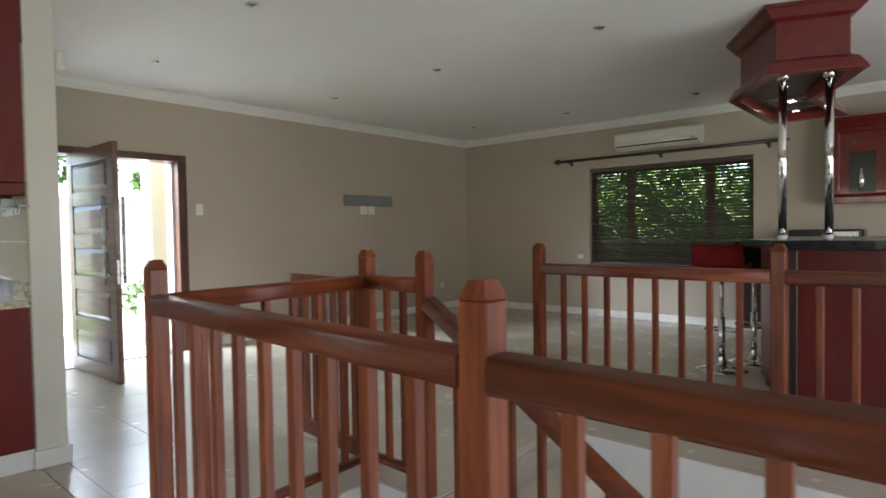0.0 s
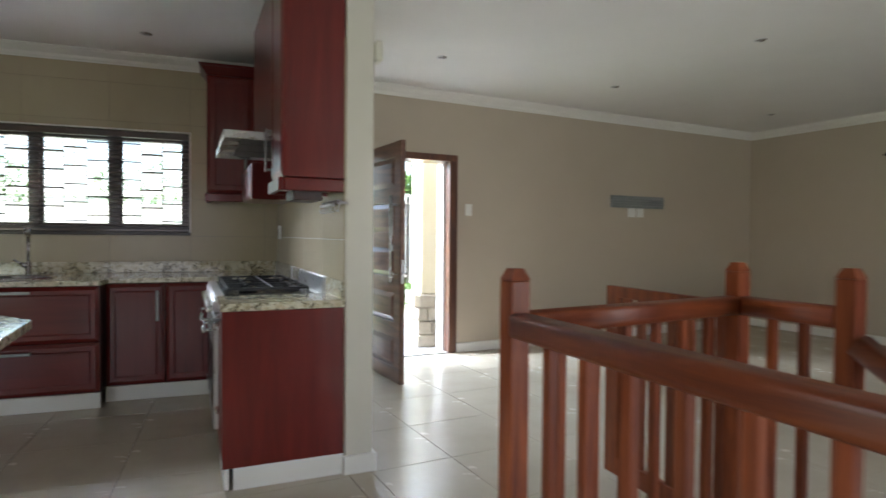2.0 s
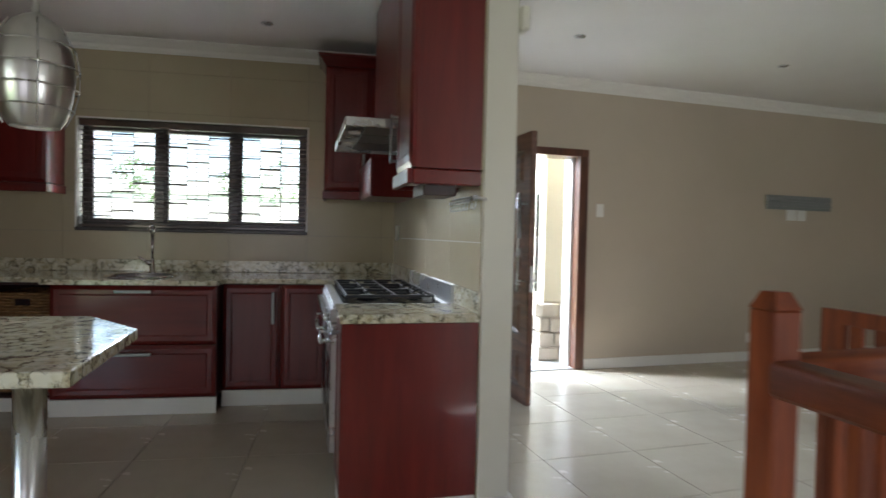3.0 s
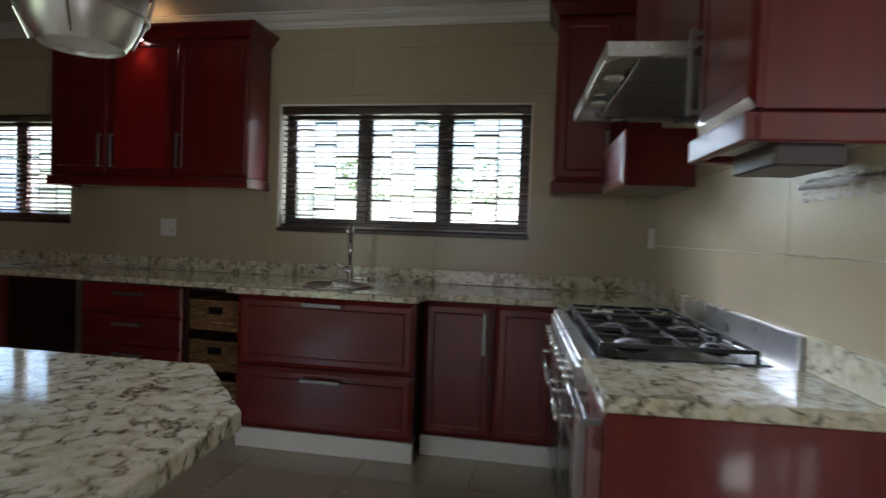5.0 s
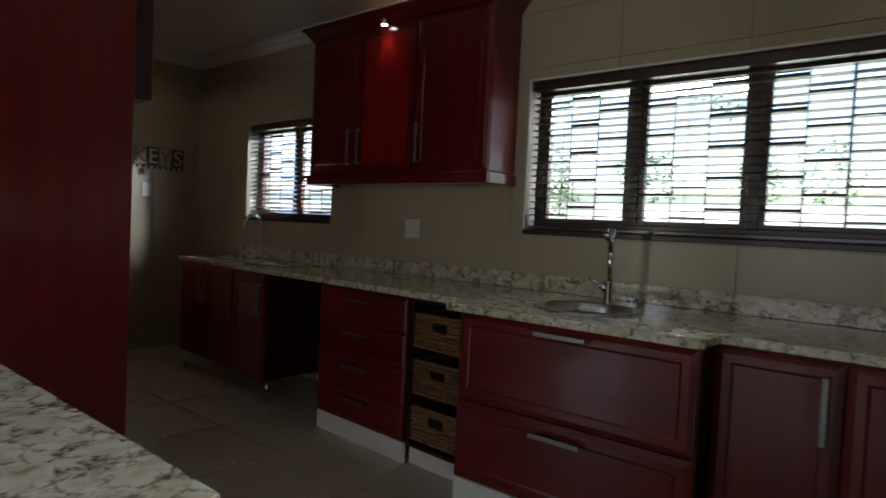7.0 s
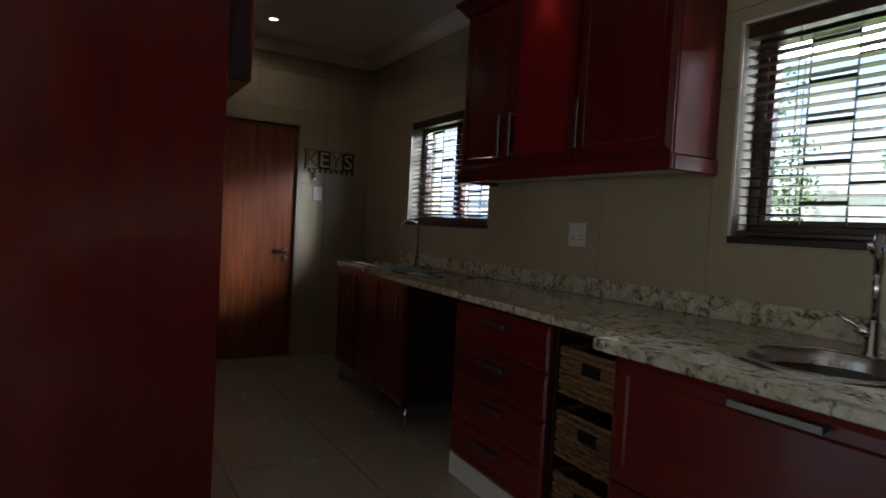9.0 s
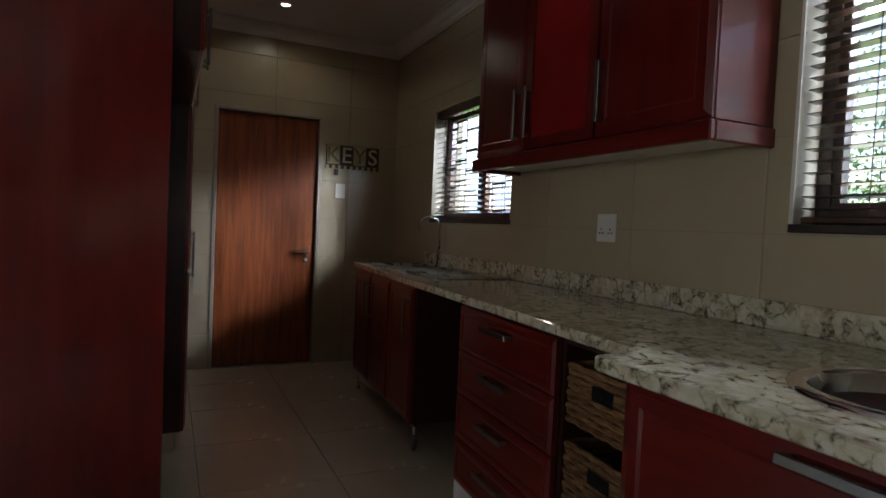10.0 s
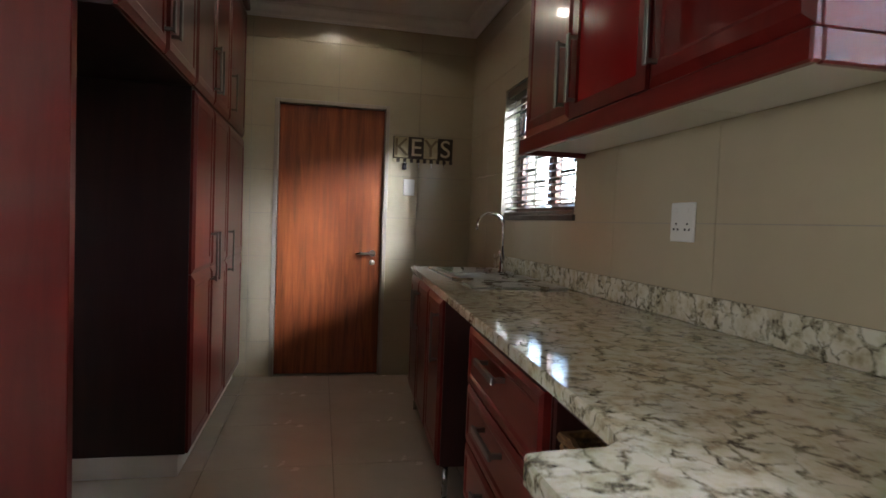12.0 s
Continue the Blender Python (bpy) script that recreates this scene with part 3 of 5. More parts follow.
kw = KWIN[1] - KWIN[0]
KM = facing("east", WX, KWIN[0], KWIN[2])
window("window_1", KM, kw, KWIN[3] - KWIN[2], T, (kw * 0.335, kw * 0.665), WINWOOD, "dark timber kitchen window with three lights and burglar bars", True)
venetian("venetian_blind", KM @ pose(0, 0.045, 0), kw, KWIN[3] - KWIN[2], -4, BLIND_X, "dark wooden venetian blind with open slats above the prep sink", 0.038, 0.045)
lin = window_lining("trim_kitchen_window", KM, kw, KWIN[3] - KWIN[2], T, WHITE)
lin.matrix_world = KM
sw = SWIN[1] - SWIN[0]
SM = facing("east", WX, SWIN[0], SWIN[2])
window("window_2", SM, sw, SWIN[3] - SWIN[2], T, (sw * 0.5,), FRAMEWOOD, "small timber window with two lights above the double sink", True)
venetian("venetian_blind", SM @ pose(0, 0.045, 0), sw, SWIN[3] - SWIN[2], 24, BLIND_X, "dark wooden venetian blind with open slats above the double sink", 0.038, 0.045)
nw = NWIN[1] - NWIN[0]
NM = LIVING @ facing("south", NWIN[0], NY, NWIN[2])
window("window_3", NM, nw, NWIN[3] - NWIN[2], T, (nw * 0.265, nw * 0.755), FRAMEWOOD, "brown timber living room window with three lights", False, 0.26)
venetian("venetian_blind", NM @ pose(0, 0.05, 0), nw, NWIN[3] - NWIN[2], 32, BLIND_SKYLIT, "brown wooden blind with half-closed slats in the living room", 0.040, 0.05)


def front_door():
    """The framed opening and the heavy panelled leaf that stands open into the room."""
    y0, y1, _, zt = DOOR
    root = thing("door_1", LIVING @ facing("east", WX, y0, 0), "dark stained timber frame of the open front door", "door frame")
    root["kind"] = "structure"
    w = y1 - y0
    part("jamb", boxes((-0.03, -0.012, 0, 0.035, T, zt), bevel=0.004), FRAMEWOOD, root)
    part("jamb", boxes((w - 0.035, -0.012, 0, w + 0.06, 0.10, zt), bevel=0.004), FRAMEWOOD, root)
    part("rebate", boxes((w - 0.06, 0.10, 0, w - 0.01, T, zt - 0.035), bevel=0.004), EXTWHITE, root)
    part("head", boxes((-0.03, -0.014, zt - 0.035, w + 0.06, T, zt + 0.035), bevel=0.004), FRAMEWOOD, root)
    part("threshold", boxes((0.035, 0.0, 0.0, w - 0.035, T, 0.012), bevel=0.003), PAVING, root)
    hinge = Vector((WX - 0.05, 1.165, 0))
    free = Vector((-6.45, 1.185, 0))
    d = free - hinge
    W, H, th = d.length, 2.06, 0.045
    m = LIVING @ Matrix.Translation(hinge) @ Matrix.Rotation(math.atan2(d.y, d.x), 4, "Z")
    leaf = thing("door_leaf", m, "dark brown panelled timber front door standing open", "door")
    st = 0.13
    bm = boxes((0, 0, 0.008, st, th, H), (W - st, 0, 0.008, W, th, H), bevel=0.003)
    n = 5
    ph = (H - 0.14) / n
    for i in range(n + 1):
        z = 0.008 + i * ph
        box(bm, st, 0.001, z, W - st, th - 0.001, z + 0.13, bevel=0.002)
    part("frame", bm, DOORWOOD, leaf)
    for i in range(n):
        z0, z1 = 0.138 + i * ph, 0.008 + (i + 1) * ph
        bm = bmesh.new()
        for f, s in ((0.014, -1), (th - 0.014, 1)):
            g = 0.045
            rings_xz(bm, [(st, z0, W - st, z1, th / 2), (st, z0, W - st, z1, f), (st + g, z0 + g, W - st - g, z1 - g, f + s * 0.018)])
        part("panel", bm, DOORWOOD, leaf)
    for s in (-1, 1):
        yc = -0.055 if s < 0 else th + 0.055
        bm = bmesh.new()
        x = W - 0.07
        rod(bm, (x, yc, 0.86), (x, yc, 1.60), 0.014, 14)
        rod(bm, (x, yc, 0.94), (x, 0 if s < 0 else th, 0.94), 0.008, 10)
        rod(bm, (x, yc, 1.52), (x, 0 if s < 0 else th, 1.52), 0.008, 10)
        part("pull_handle", bm, STEEL, leaf, "long tubular steel pull handle", True)
    part("lock_plate", boxes((W - 0.002, 0.012, 0.86, W + 0.002, th - 0.012, 1.06)), STEEL, leaf)
    return leaf


front_door()


def scullery_door():
    a, b, _, zt = KDOOR
    root = thing("door_2", facing("north", b, DY, 0), "closed wooden scullery door with a thin tan frame", "door")
    root["kind"] = "structure"
    w = b - a
    part("door_frame", boxes((-0.008, -0.012, 0, 0.022, 0.10, zt + 0.008), (w - 0.022, -0.012, 0, w + 0.008, 0.10, zt + 0.008), (0.022, -0.012, zt - 0.022, w - 0.022, 0.10, zt + 0.008), bevel=0.003), DOORTRIM, root, "thin tan painted frame")
    leaf = part("door_panel", boxes((0.026, 0.03, 0.012, w - 0.026, 0.07, zt - 0.026), bevel=0.003), FLUSH, root, "red-brown veneered flush door")
    bm = bmesh.new()
    x = w - 0.09
    rod(bm, (x, 0.03, 0.955), (x, -0.02, 0.955), 0.010, 12)
    tube(bm, [(x, -0.02, 0.955), (x - 0.03, -0.025, 0.955), (x - 0.13, -0.022, 0.952)], 0.009, 10)
    turned(bm, [(0.025, 0), (0.025, 0.006), (0, 0.006)], (0, 0, 0), 20)
    bmesh.ops.transform(bm, verts=bm.verts[-60:], matrix=Matrix.Translation((x, 0.03, 0.955)) @ Matrix.Rotation(radians(90), 4, "X"))
    part("handle", bm, STEEL, root, "steel lever handle", True)
    bm = bmesh.new()
    rod(bm, (x, 0.032, 0.885), (x, 0.022, 0.885), 0.022, 18)
    part("key_plate", bm, STEEL, root, "", True)
    structure("wall_behind_door", boxes((a - 0.3, DY - T - 0.06, 0, b + 0.3, DY - T - 0.02, 2.4)), WALL, "plain wall behind the closed door", "wall")
    return root


scullery_door()

# ---- stair and balustrade ----
well = placed(structure("stairwell_wall", boxes((HX0 - 0.12, HY0 - 0.12, -2.9, HX0 + 0.006, HYB - 0.01, -0.003), (HX0 + 0.006, HY0 - 0.12, -2.9, HX1, HY0 + 0.006, -0.003), (HX0, HY1 - 0.006, -2.9, HX1, HY1 + 0.12, -0.003), (HX1 - 0.006, HY0 + 0.006, -2.9, HX1 + 0.12, HY1 - 0.006, -0.003), (HX0 - 0.12, HYB - 0.01, -2.9, HXB - 0.02, HY1 - 0.006, -0.003)), EXTWHITE, "white painted walls of the stairwell", "wall"), LIVING)
placed(structure("lower_floor", boxes((HX0 - 0.12, HY0 - 0.12, -3.0, HX1 + 0.12, HY1 + 0.12, -2.88)), TILE, "cream tiled floor at the stair's foot", "floor"), LIVING)
stair = thing("staircase", LIVING @ pose(HXB, 1.36, 0), "white tiled stair that leads down from the living room", "staircase")
RISE, GO = 0.175, 0.262
for i in range(8):
    z = -RISE * (i + 1)
    part("step", boxes((i * GO - 0.002, 0, z - 0.5, (i + 1) * GO + (1.4 if i == 7 else 0.0), 1.18, z), bevel=0.004), TILE, stair)
    part("riser", boxes((i * GO - 0.014, 0.002, z + 0.002, i * GO - 0.002, 1.178, z + RISE - 0.012)), WHITE, stair)
for i in range(7):
    z = -RISE * (9 + i)
    part("step", boxes((8 * GO - (i + 1) * GO, -0.95, z - 0.3, 8 * GO - i * GO, -0.06, z), bevel=0.004), TILE, stair)
part("landing", boxes((8 * GO, -0.95, -1.9, 8 * GO + 1.4, 0, -1.4 - 0.001), bevel=0.004), TILE, stair)
# white block added to brighten the dark gap beside the lower flight
part("well_filler", boxes((HX0 - HXB + 0.002, -0.95, -1.2, 0.30, -0.064, -0.62), bevel=0.004), WHITE, stair, "added white block that covers the unlit well")
part("stringer", boxes((0, -0.06, -1.2, 0.9, -0.002, -0.03), bevel=0.004), WHITE, stair, "white painted stair side")


def newel(parent, x, y, h, s=0.066, z0=0.0):
    bm = boxes((x - s / 2, y - s / 2, z0, x + s / 2, y + s / 2, h - 0.035), bevel=0.004)
    o = [(x - s / 2, y - s / 2), (x + s / 2, y - s / 2), (x + s / 2, y + s / 2), (x - s / 2, y + s / 2)]
    i = [(x + (a - x) * 0.55, y + (b - y) * 0.55) for a, b in o]
    loft_outlines(bm, [(o, h - 0.034), (i, h)])
    return part("newel_post", bm, RAIL, parent)


def rail_between(parent, a, b, top, mat, w=0.078, h=0.07, name="handrail"):
    """A moulded handrail from a to b; top gives the height at each end."""
    a3, b3 = Vector((*a, top[0])), Vector((*b, top[1]))
    d = (b3 - a3).normalized()
    side = Vector((0, 0, 1)).cross(d).normalized()
    up = d.cross(side)
    prof = [(-w / 2 + 0.010, -h), (w / 2 - 0.010, -h), (w / 2 - 0.002, -h + 0.008), (w / 2, -h + 0.02)]
    prof += [(w / 2 * math.copysign(abs(math.cos(k)) ** 0.45, math.cos(k)), -0.020 + 0.020 * max(0.0, math.sin(k)) ** 0.6) for k in np.linspace(0, math.pi, 13)]
    prof += [(-w / 2, -h + 0.02), (-w / 2 + 0.002, -h + 0.008)]
    bm = bmesh.new()
    e1 = [bm.verts.new(a3 + side * p + up * q) for p, q in prof]
    e2 = [bm.verts.new(b3 + side * p + up * q) for p, q in prof]
    for i in range(len(prof)):
        j = (i + 1) % len(prof)
        bm.faces.new((e1[i], e1[j], e2[j], e2[i]))
    bm.faces.new(e1), bm.faces.new(e2[::-1])
    bmesh.ops.recalc_face_normals(bm, faces=bm.faces[:])
    ob = part(name, bm, mat, parent, "", True)
    ob.data.polygons[-1].use_smooth = ob.data.polygons[-2].use_smooth = False
    return ob


def balusters(parent, a, b, n, z0, z1, s=0.031, skip=1.0):
    a, b = Vector((*a, 0)), Vector((*b, 0))
    for i in range(n):
        f = (i + skip) / (n - 1 + 2 * skip)
        p = a.lerp(b, f)
        q0, q1 = z0[0] + (z0[1] - z0[0]) * f, z1[0] + (z1[1] - z1[0]) * f
        part("baluster", boxes((p.x - s / 2, p.y - s / 2, q0, p.x + s / 2, p.y + s / 2, q1), bevel=0.003), RAIL, parent)


def bottom_rail(parent, a, b, z, mat):
    rail_between(parent, a, b, (z + 0.035, z + 0.035), mat, 0.056, 0.035, "bottom_rail")


RT = 1.042
N1, NC, N2, N3, N4, N5 = (-3.395, 0.25), (-1.80, 0.165), (-3.46, 1.343), (-3.04, 1.33), (-3.23, 2.635), (-1.826, 2.62)


def balustrade(name, label, runs, posts, extra=()):
    x, y = posts[0]
    root = thing(name, LIVING, label, "balustrade", "stair balustrades")
    for p in posts:
        newel(root, *p, 1.172)
    for a, b, n, ends in runs:
        d = Vector((b[0] - a[0], b[1] - a[1])).normalized() * 0.033
        p = (a[0] + d.x, a[1] + d.y)
        q = (b[0] - d.x * ends, b[1] - d.y * ends)
        mat = RAIL_X if abs(d.x) > abs(d.y) else RAIL_Y
        rail_between(root, p, q, (RT, RT), mat)
        bottom_rail(root, p, q, 0.08, mat)
        balusters(root, p, q, n, (0.085, 0.085), (RT - 0.06, RT - 0.06))
    return root


balustrade("balustrade", "red-brown wooden balustrade with square balusters along the stairwell", [(N1, NC, 9, 1), (NC, (1.05, 0.16), 18, 0), (N1, N2, 6, 1), (N2, N3, 2, 1)], [N1, NC, N2, N3])
balustrade("balustrade", "red-brown wooden balustrade across the stairwell before the bar", [(N4, N5, 8, 1), (N5, (1.05, 2.61), 19, 0)], [N4, N5])


def stair_rail():
    root = thing("stair_handrail", LIVING, "sloping red-brown handrail that follows the stair down", "handrail")
    a, b = (N3[0] + 0.046, N3[1]), (N3[0] + 2.1, N3[1])
    rail_between(root, a, b, (0.955, 0.955 - 2.05 * RISE / GO), RAIL_X)
    balusters(root, a, b, 13, (-0.13, -0.13 - 2.05 * RISE / GO), (0.87, 0.87 - 2.05 * RISE / GO))
    newel(root, N3[0] + 2.12, N3[1], -0.3, z0=-1.4)
    return root


stair_rail()


def stair_gate():
    """The wooden gate that stands open at the stair's head."""
    m = LIVING @ Matrix.Translation((N2[0] - 0.05, N2[1] + 0.02, 0.05))
    d = Vector((-4.27 - N2[0] + 0.05, 1.44 - N2[1] - 0.02))
    root = thing("stair_gate", m @ Matrix.Rotation(math.atan2(d.y, d.x), 4, "Z"), "dark red-brown wooden stair gate standing open", "gate")
    w, h, t = d.length, 0.965, 0.034
    part("gate_frame", boxes((0, -t / 2, 0, 0.05, t / 2, h), (w - 0.10, -t / 2, 0, w, t / 2, h), (0.05, -t / 2, h - 0.055, w - 0.10, t / 2, h), (0.05, -t / 2, 0, w - 0.10, t / 2, 0.09), bevel=0.003), RAIL, root)
    for i in range(6):
        x = 0.05 + (w - 0.15) * (i + 0.5) / 6
        part("slat", boxes((x - 0.026, -0.010, 0.09, x + 0.026, 0.010, h - 0.055), bevel=0.002), RAIL, root)
    bm = bmesh.new()
    for z in (0.18, 0.76):
        rod(bm, (-0.012, 0, z), (-0.012, 0, z + 0.07), 0.007, 8)
        box(bm, -0.012, -0.018, z + 0.02, 0.03, -0.016, z + 0.05)
    part("hinge", bm, STEEL, root)
    return root


stair_gate()

# ---- kitchen cabinets ----


def bar_handle(parent, x0, z0, x1, z1, y=-0.02, stand=0.032):
    """A flat steel bar handle on two short posts."""
    bm = bmesh.new()
    w = 0.0105
    if abs(x1 - x0) > abs(z1 - z0):
        box(bm, x0, y - stand - 0.006, z0 - w, x1, y - stand + 0.004, z0 + w, bevel=0.002)
        for x in (x0 + 0.012, x1 - 0.012):
            box(bm, x - 0.006, y - stand, z0 - 0.006, x + 0.006, y, z0 + 0.006)
    else:
        box(bm, x0 - w, y - stand - 0.006, z0, x0 + w, y - stand + 0.004, z1, bevel=0.002)
        for z in (z0 + 0.012, z1 - 0.012):
            box(bm, x0 - 0.006, y - stand, z - 0.006, x0 + 0.006, y, z + 0.006)
    return part("handle", bm, HANDLE, parent, "brushed steel bar handle")


def base_unit(m, w, d, label, fronts, z0=0.115, z1=0.888, kick=True, open_front=False):
    """A floor cabinet: carcass, white plinth and fronts given as (x0, z0, x1, z1, handle)."""
    root = thing("base_cabinet", m, label, "cabinet", "kitchen base cabinets")
    t = 0.018
    part("body", rings_xz(bmesh.new(), [(0, z0, w, z1, d), (0, z0, w, z1, 0), (t, z0 + t, w - t, z1 - t, 0), (t, z0 + t, w - t, z1 - t, d - t)]), CARCASS_SHADE, root)
    if kick:
        part("plinth", boxes((0, -0.012, 0, w, 0.012, z0 - 0.003), bevel=0.003), WHITE, root, "white plinth board")
    for x0, za, x1, zb, hd in fronts:
        wide = x1 - x0 > zb - za
        f = part("drawer_front" if wide else "door", framed_front(x0, za, x1, zb, 0.022, 0.055 if zb - za > 0.2 else 0.03), CHERRY_H if wide else CHERRY, root)
        if hd:
            bar_handle(f, *hd, y=-0.022)
    return root


BUMP, CUP = -6.674, -6.835


def main_front(y, back=0.0, z=0.0):
    """A pose on the long run's front, which slants a little against the wall."""
    return pose(-6.945 + 0.0533 * (y + 5.1) - back, y, z, 0, 0, 86.95)


base_unit(facing("east", BUMP, -1.985), 1.056, 0.82, "dark cherry cabinet with two wide drawers under the prep sink",
          [(0.004, 0.482, 1.052, 0.880, (0.41, 0.845, 0.64, 0.845)), (0.004, 0.12, 1.052, 0.476, (0.41, 0.42, 0.64, 0.42))])
base_unit(facing("east", CUP, -0.925), 0.74, 0.64, "dark cherry corner cabinet with two panelled doors",
          [(0.006, 0.12, 0.405, 0.880, (0.355, 0.60, 0.355, 0.83)), (0.411, 0.12, 0.736, 0.880, None)])
base_unit(main_front(-3.175), 0.755, 0.53, "dark cherry cabinet with four drawers",
          [(0.004, 0.12 + i * 0.191, 0.751, 0.306 + i * 0.191, (0.27, 0.252 + i * 0.191, 0.48, 0.252 + i * 0.191)) for i in range(4)])
sink_unit = base_unit(main_front(-5.07), 1.29, 0.53, "dark cherry sink cabinet with panelled doors",
          [(0.004 + i * 0.428, 0.155, 0.426 + i * 0.428, 0.880, (0.05 + i * 0.428 if i == 1 else 0.38 + i * 0.428, 0.60, 0.05 + i * 0.428 if i == 1 else 0.38 + i * 0.428, 0.82)) for i in range(3)], z0=0.15, kick=False)
for x in (0.03, 1.26):
    for y in (0.03, 0.46):
        bm = bmesh.new()
        rod(bm, (x, y, 0), (x, y, 0.151), 0.013, 12)
        part("foot", bm, STEEL, sink_unit, "thin steel foot", True)


def basket_rack():
    """A narrow open unit with three cane baskets on runners."""
    w, d = 0.41, 0.53
    root = thing("basket_unit", main_front(-2.41), "narrow open dark cabinet that holds cane baskets", "cabinet")
    part("body", rings_xz(bmesh.new(), [(0, 0.10, w, 0.888, d), (0, 0.10, w, 0.888, 0), (0.018, 0.118, w - 0.018, 0.87, 0), (0.018, 0.118, w - 0.018, 0.87, d - 0.018)]), CARCASS_SHADE, root)
    part("plinth", boxes((0, 0.03, 0, w, 0.05, 0.10)), WHITE, root)
    for i in range(3):
        z = 0.15 + i * 0.245
        b = thing("cane_basket", main_front(-2.38, 0.01, z), "woven honey-coloured cane basket in the open unit", "basket", "cane baskets")
        bw, bd, bh = w - 0.06, 0.44, 0.165
        bm = bmesh.new()
        for r in range(9):
            zz = r * bh / 8
            pts = [(0, 0), (bw, 0), (bw, bd), (0, bd)]
            for k in range(4):
                (xa, ya), (xb, yb) = pts[k], pts[(k + 1) % 4]
                n = 9
                line = [(xa + (xb - xa) * j / n + (0.004 if (j + r) % 2 else -0.004) * (1 if k % 2 else 0), ya + (yb - ya) * j / n + (0.004 if (j + r) % 2 else -0.004) * (0 if k % 2 else 1), zz) for j in range(n + 1)]
                tube(bm, line, 0.0105, 6)
        part("weave", bm, WICKER, b)
        part("base", boxes((0.004, 0.006, -0.006, bw - 0.004, bd - 0.006, 0.004)), WICKER, b)
        part("grip", boxes((bw * 0.36, -0.014, bh * 0.55, bw * 0.64, -0.008, bh * 0.82), bevel=0.003), BLACK, b, "dark hand slot")


basket_rack()


def worktop():
    f, b = -6.76, BUMP + 0.085
    o = [(WX + 0.002, -5.10), (-6.92, -5.10), (f, -2.11), (f + 0.015, -2.055), (f + 0.05, -2.03), (b - 0.03, -2.025), (b - 0.008, -2.02), (b, -2.0), (b, -0.925), (b - 0.02, -0.905), (CUP + 0.05, -0.895), (CUP + 0.05, -0.185), (-6.47, -0.18), (-6.47, 0.41), (WX + 0.002, 0.36)]
    root = thing("worktop", pose(0, 0, 0), "polished cream granite worktop with dark veins along the windows", "worktop")
    circle = [(-6.99 + 0.205 * math.cos(a), -1.52 + 0.205 * math.sin(a)) for a in np.linspace(0, 2 * math.pi, 33)[:-1]]
    rects = [[(-7.24 + x, -4.42 + y) for x, y in ((-0.165, y0 + 0.005), (0.185, y0 + 0.005), (0.185, y1 - 0.005), (-0.165, y1 - 0.005))] for y0, y1 in ((-0.53, -0.14), (-0.10, 0.14))]
    part("slab", slab_with_holes(o, [circle] + rects, 0.89, 0.925), GRANITE, root)
    part("upstand", boxes((WX + 0.001, -5.10, 0.9255, WX + 0.022, 0.36, 1.02), bevel=0.003), GRANITE, root)
    part("upstand", boxes((WX + 0.025, 0.484, 0.9255, -6.505, 0.507, 1.02), bevel=0.003), GRANITE, root).matrix_local = STOVE
    return root


worktop()
slab = thing("stove_side_worktop", STOVE, "cream granite slab beside the stove", "worktop")
part("slab", prism(bmesh.new(), [(-5.33, -0.11), (-4.93, -0.11), (-4.93, 0.506), (-5.33, 0.506)], 0.885, 0.925, 0.005), GRANITE, slab)
part("upstand", boxes((-5.33, 0.484, 0.9255, -4.93, 0.507, 1.02), bevel=0.003), GRANITE, slab)
root = base_unit(STOVE @ facing("south", -5.325, -0.08), 0.375, 0.58, "narrow dark cherry end cabinet beside the stove", [(0.004, 0.12, 0.371, 0.880, (0.05, 0.84, 0.33, 0.84))])
part("end_panel", boxes((0.377, -0.022, 0.112, 0.392, 0.58, 0.884), bevel=0.002), CHERRY, root, "plain cherry end panel")
part("end_plinth", boxes((0.377, 0.03, 0, 0.387, 0.58, 0.111), bevel=0.002), WHITE, root, "white plinth board")


def round_sink():
    c = (-6.99, -1.52, 0.925)
    root = thing("prep_sink", pose(*c), "round stainless steel sink set into the granite", "sink")
    part("bowl", turned(bmesh.new(), [(0.203, 0.0035), (0.200, -0.004), (0.196, -0.02), (0.188, -0.10), (0.165, -0.135), (0.10, -0.145), (0.0, -0.148)]), STEEL, root, "", True)
    part("rim", turned(bmesh.new(), [(0.244, 0.0004), (0.242, 0.006), (0.232, 0.010), (0.216, 0.0095), (0.206, 0.005), (0.203, 0.001)]), CHROME, root, "bright polished rim", True)
    part("waste", turned(bmesh.new(), [(0.045, -0.146), (0.045, -0.142), (0.02, -0.140), (0.0, -0.142)]), CHROME, root, "", True)
    return root


round_sink()


def prep_tap():
    x, y = -7.25, -1.525
    root = thing("prep_tap", pose(x, y, 0.925), "tall chrome mixer tap behind the prep sink", "tap")
    bm = turned(bmesh.new(), [(0.0, 0.0), (0.028, 0.0), (0.028, 0.012), (0.022, 0.02), (0.021, 0.10), (0.013, 0.115)])
    rod(bm, (0, 0, 0.11), (0, 0, 0.30), 0.0125, 14)
    rod(bm, (0, 0, 0.29), (0.07, 0, 0.345), 0.012, 14)
    rod(bm, (0, 0, 0.25), (0, 0, 0.372), 0.016, 14)
    part("column", bm, CHROME, root, "", True)
    bm = bmesh.new()
    rod(bm, (0, -0.005, 0.07), (0.045, -0.085, 0.125), 0.009, 10)
    rod(bm, (0, 0, 0.065), (0.02, -0.035, 0.09), 0.02, 12)
    part("lever", bm, CHROME, root, "", True)


prep_tap()


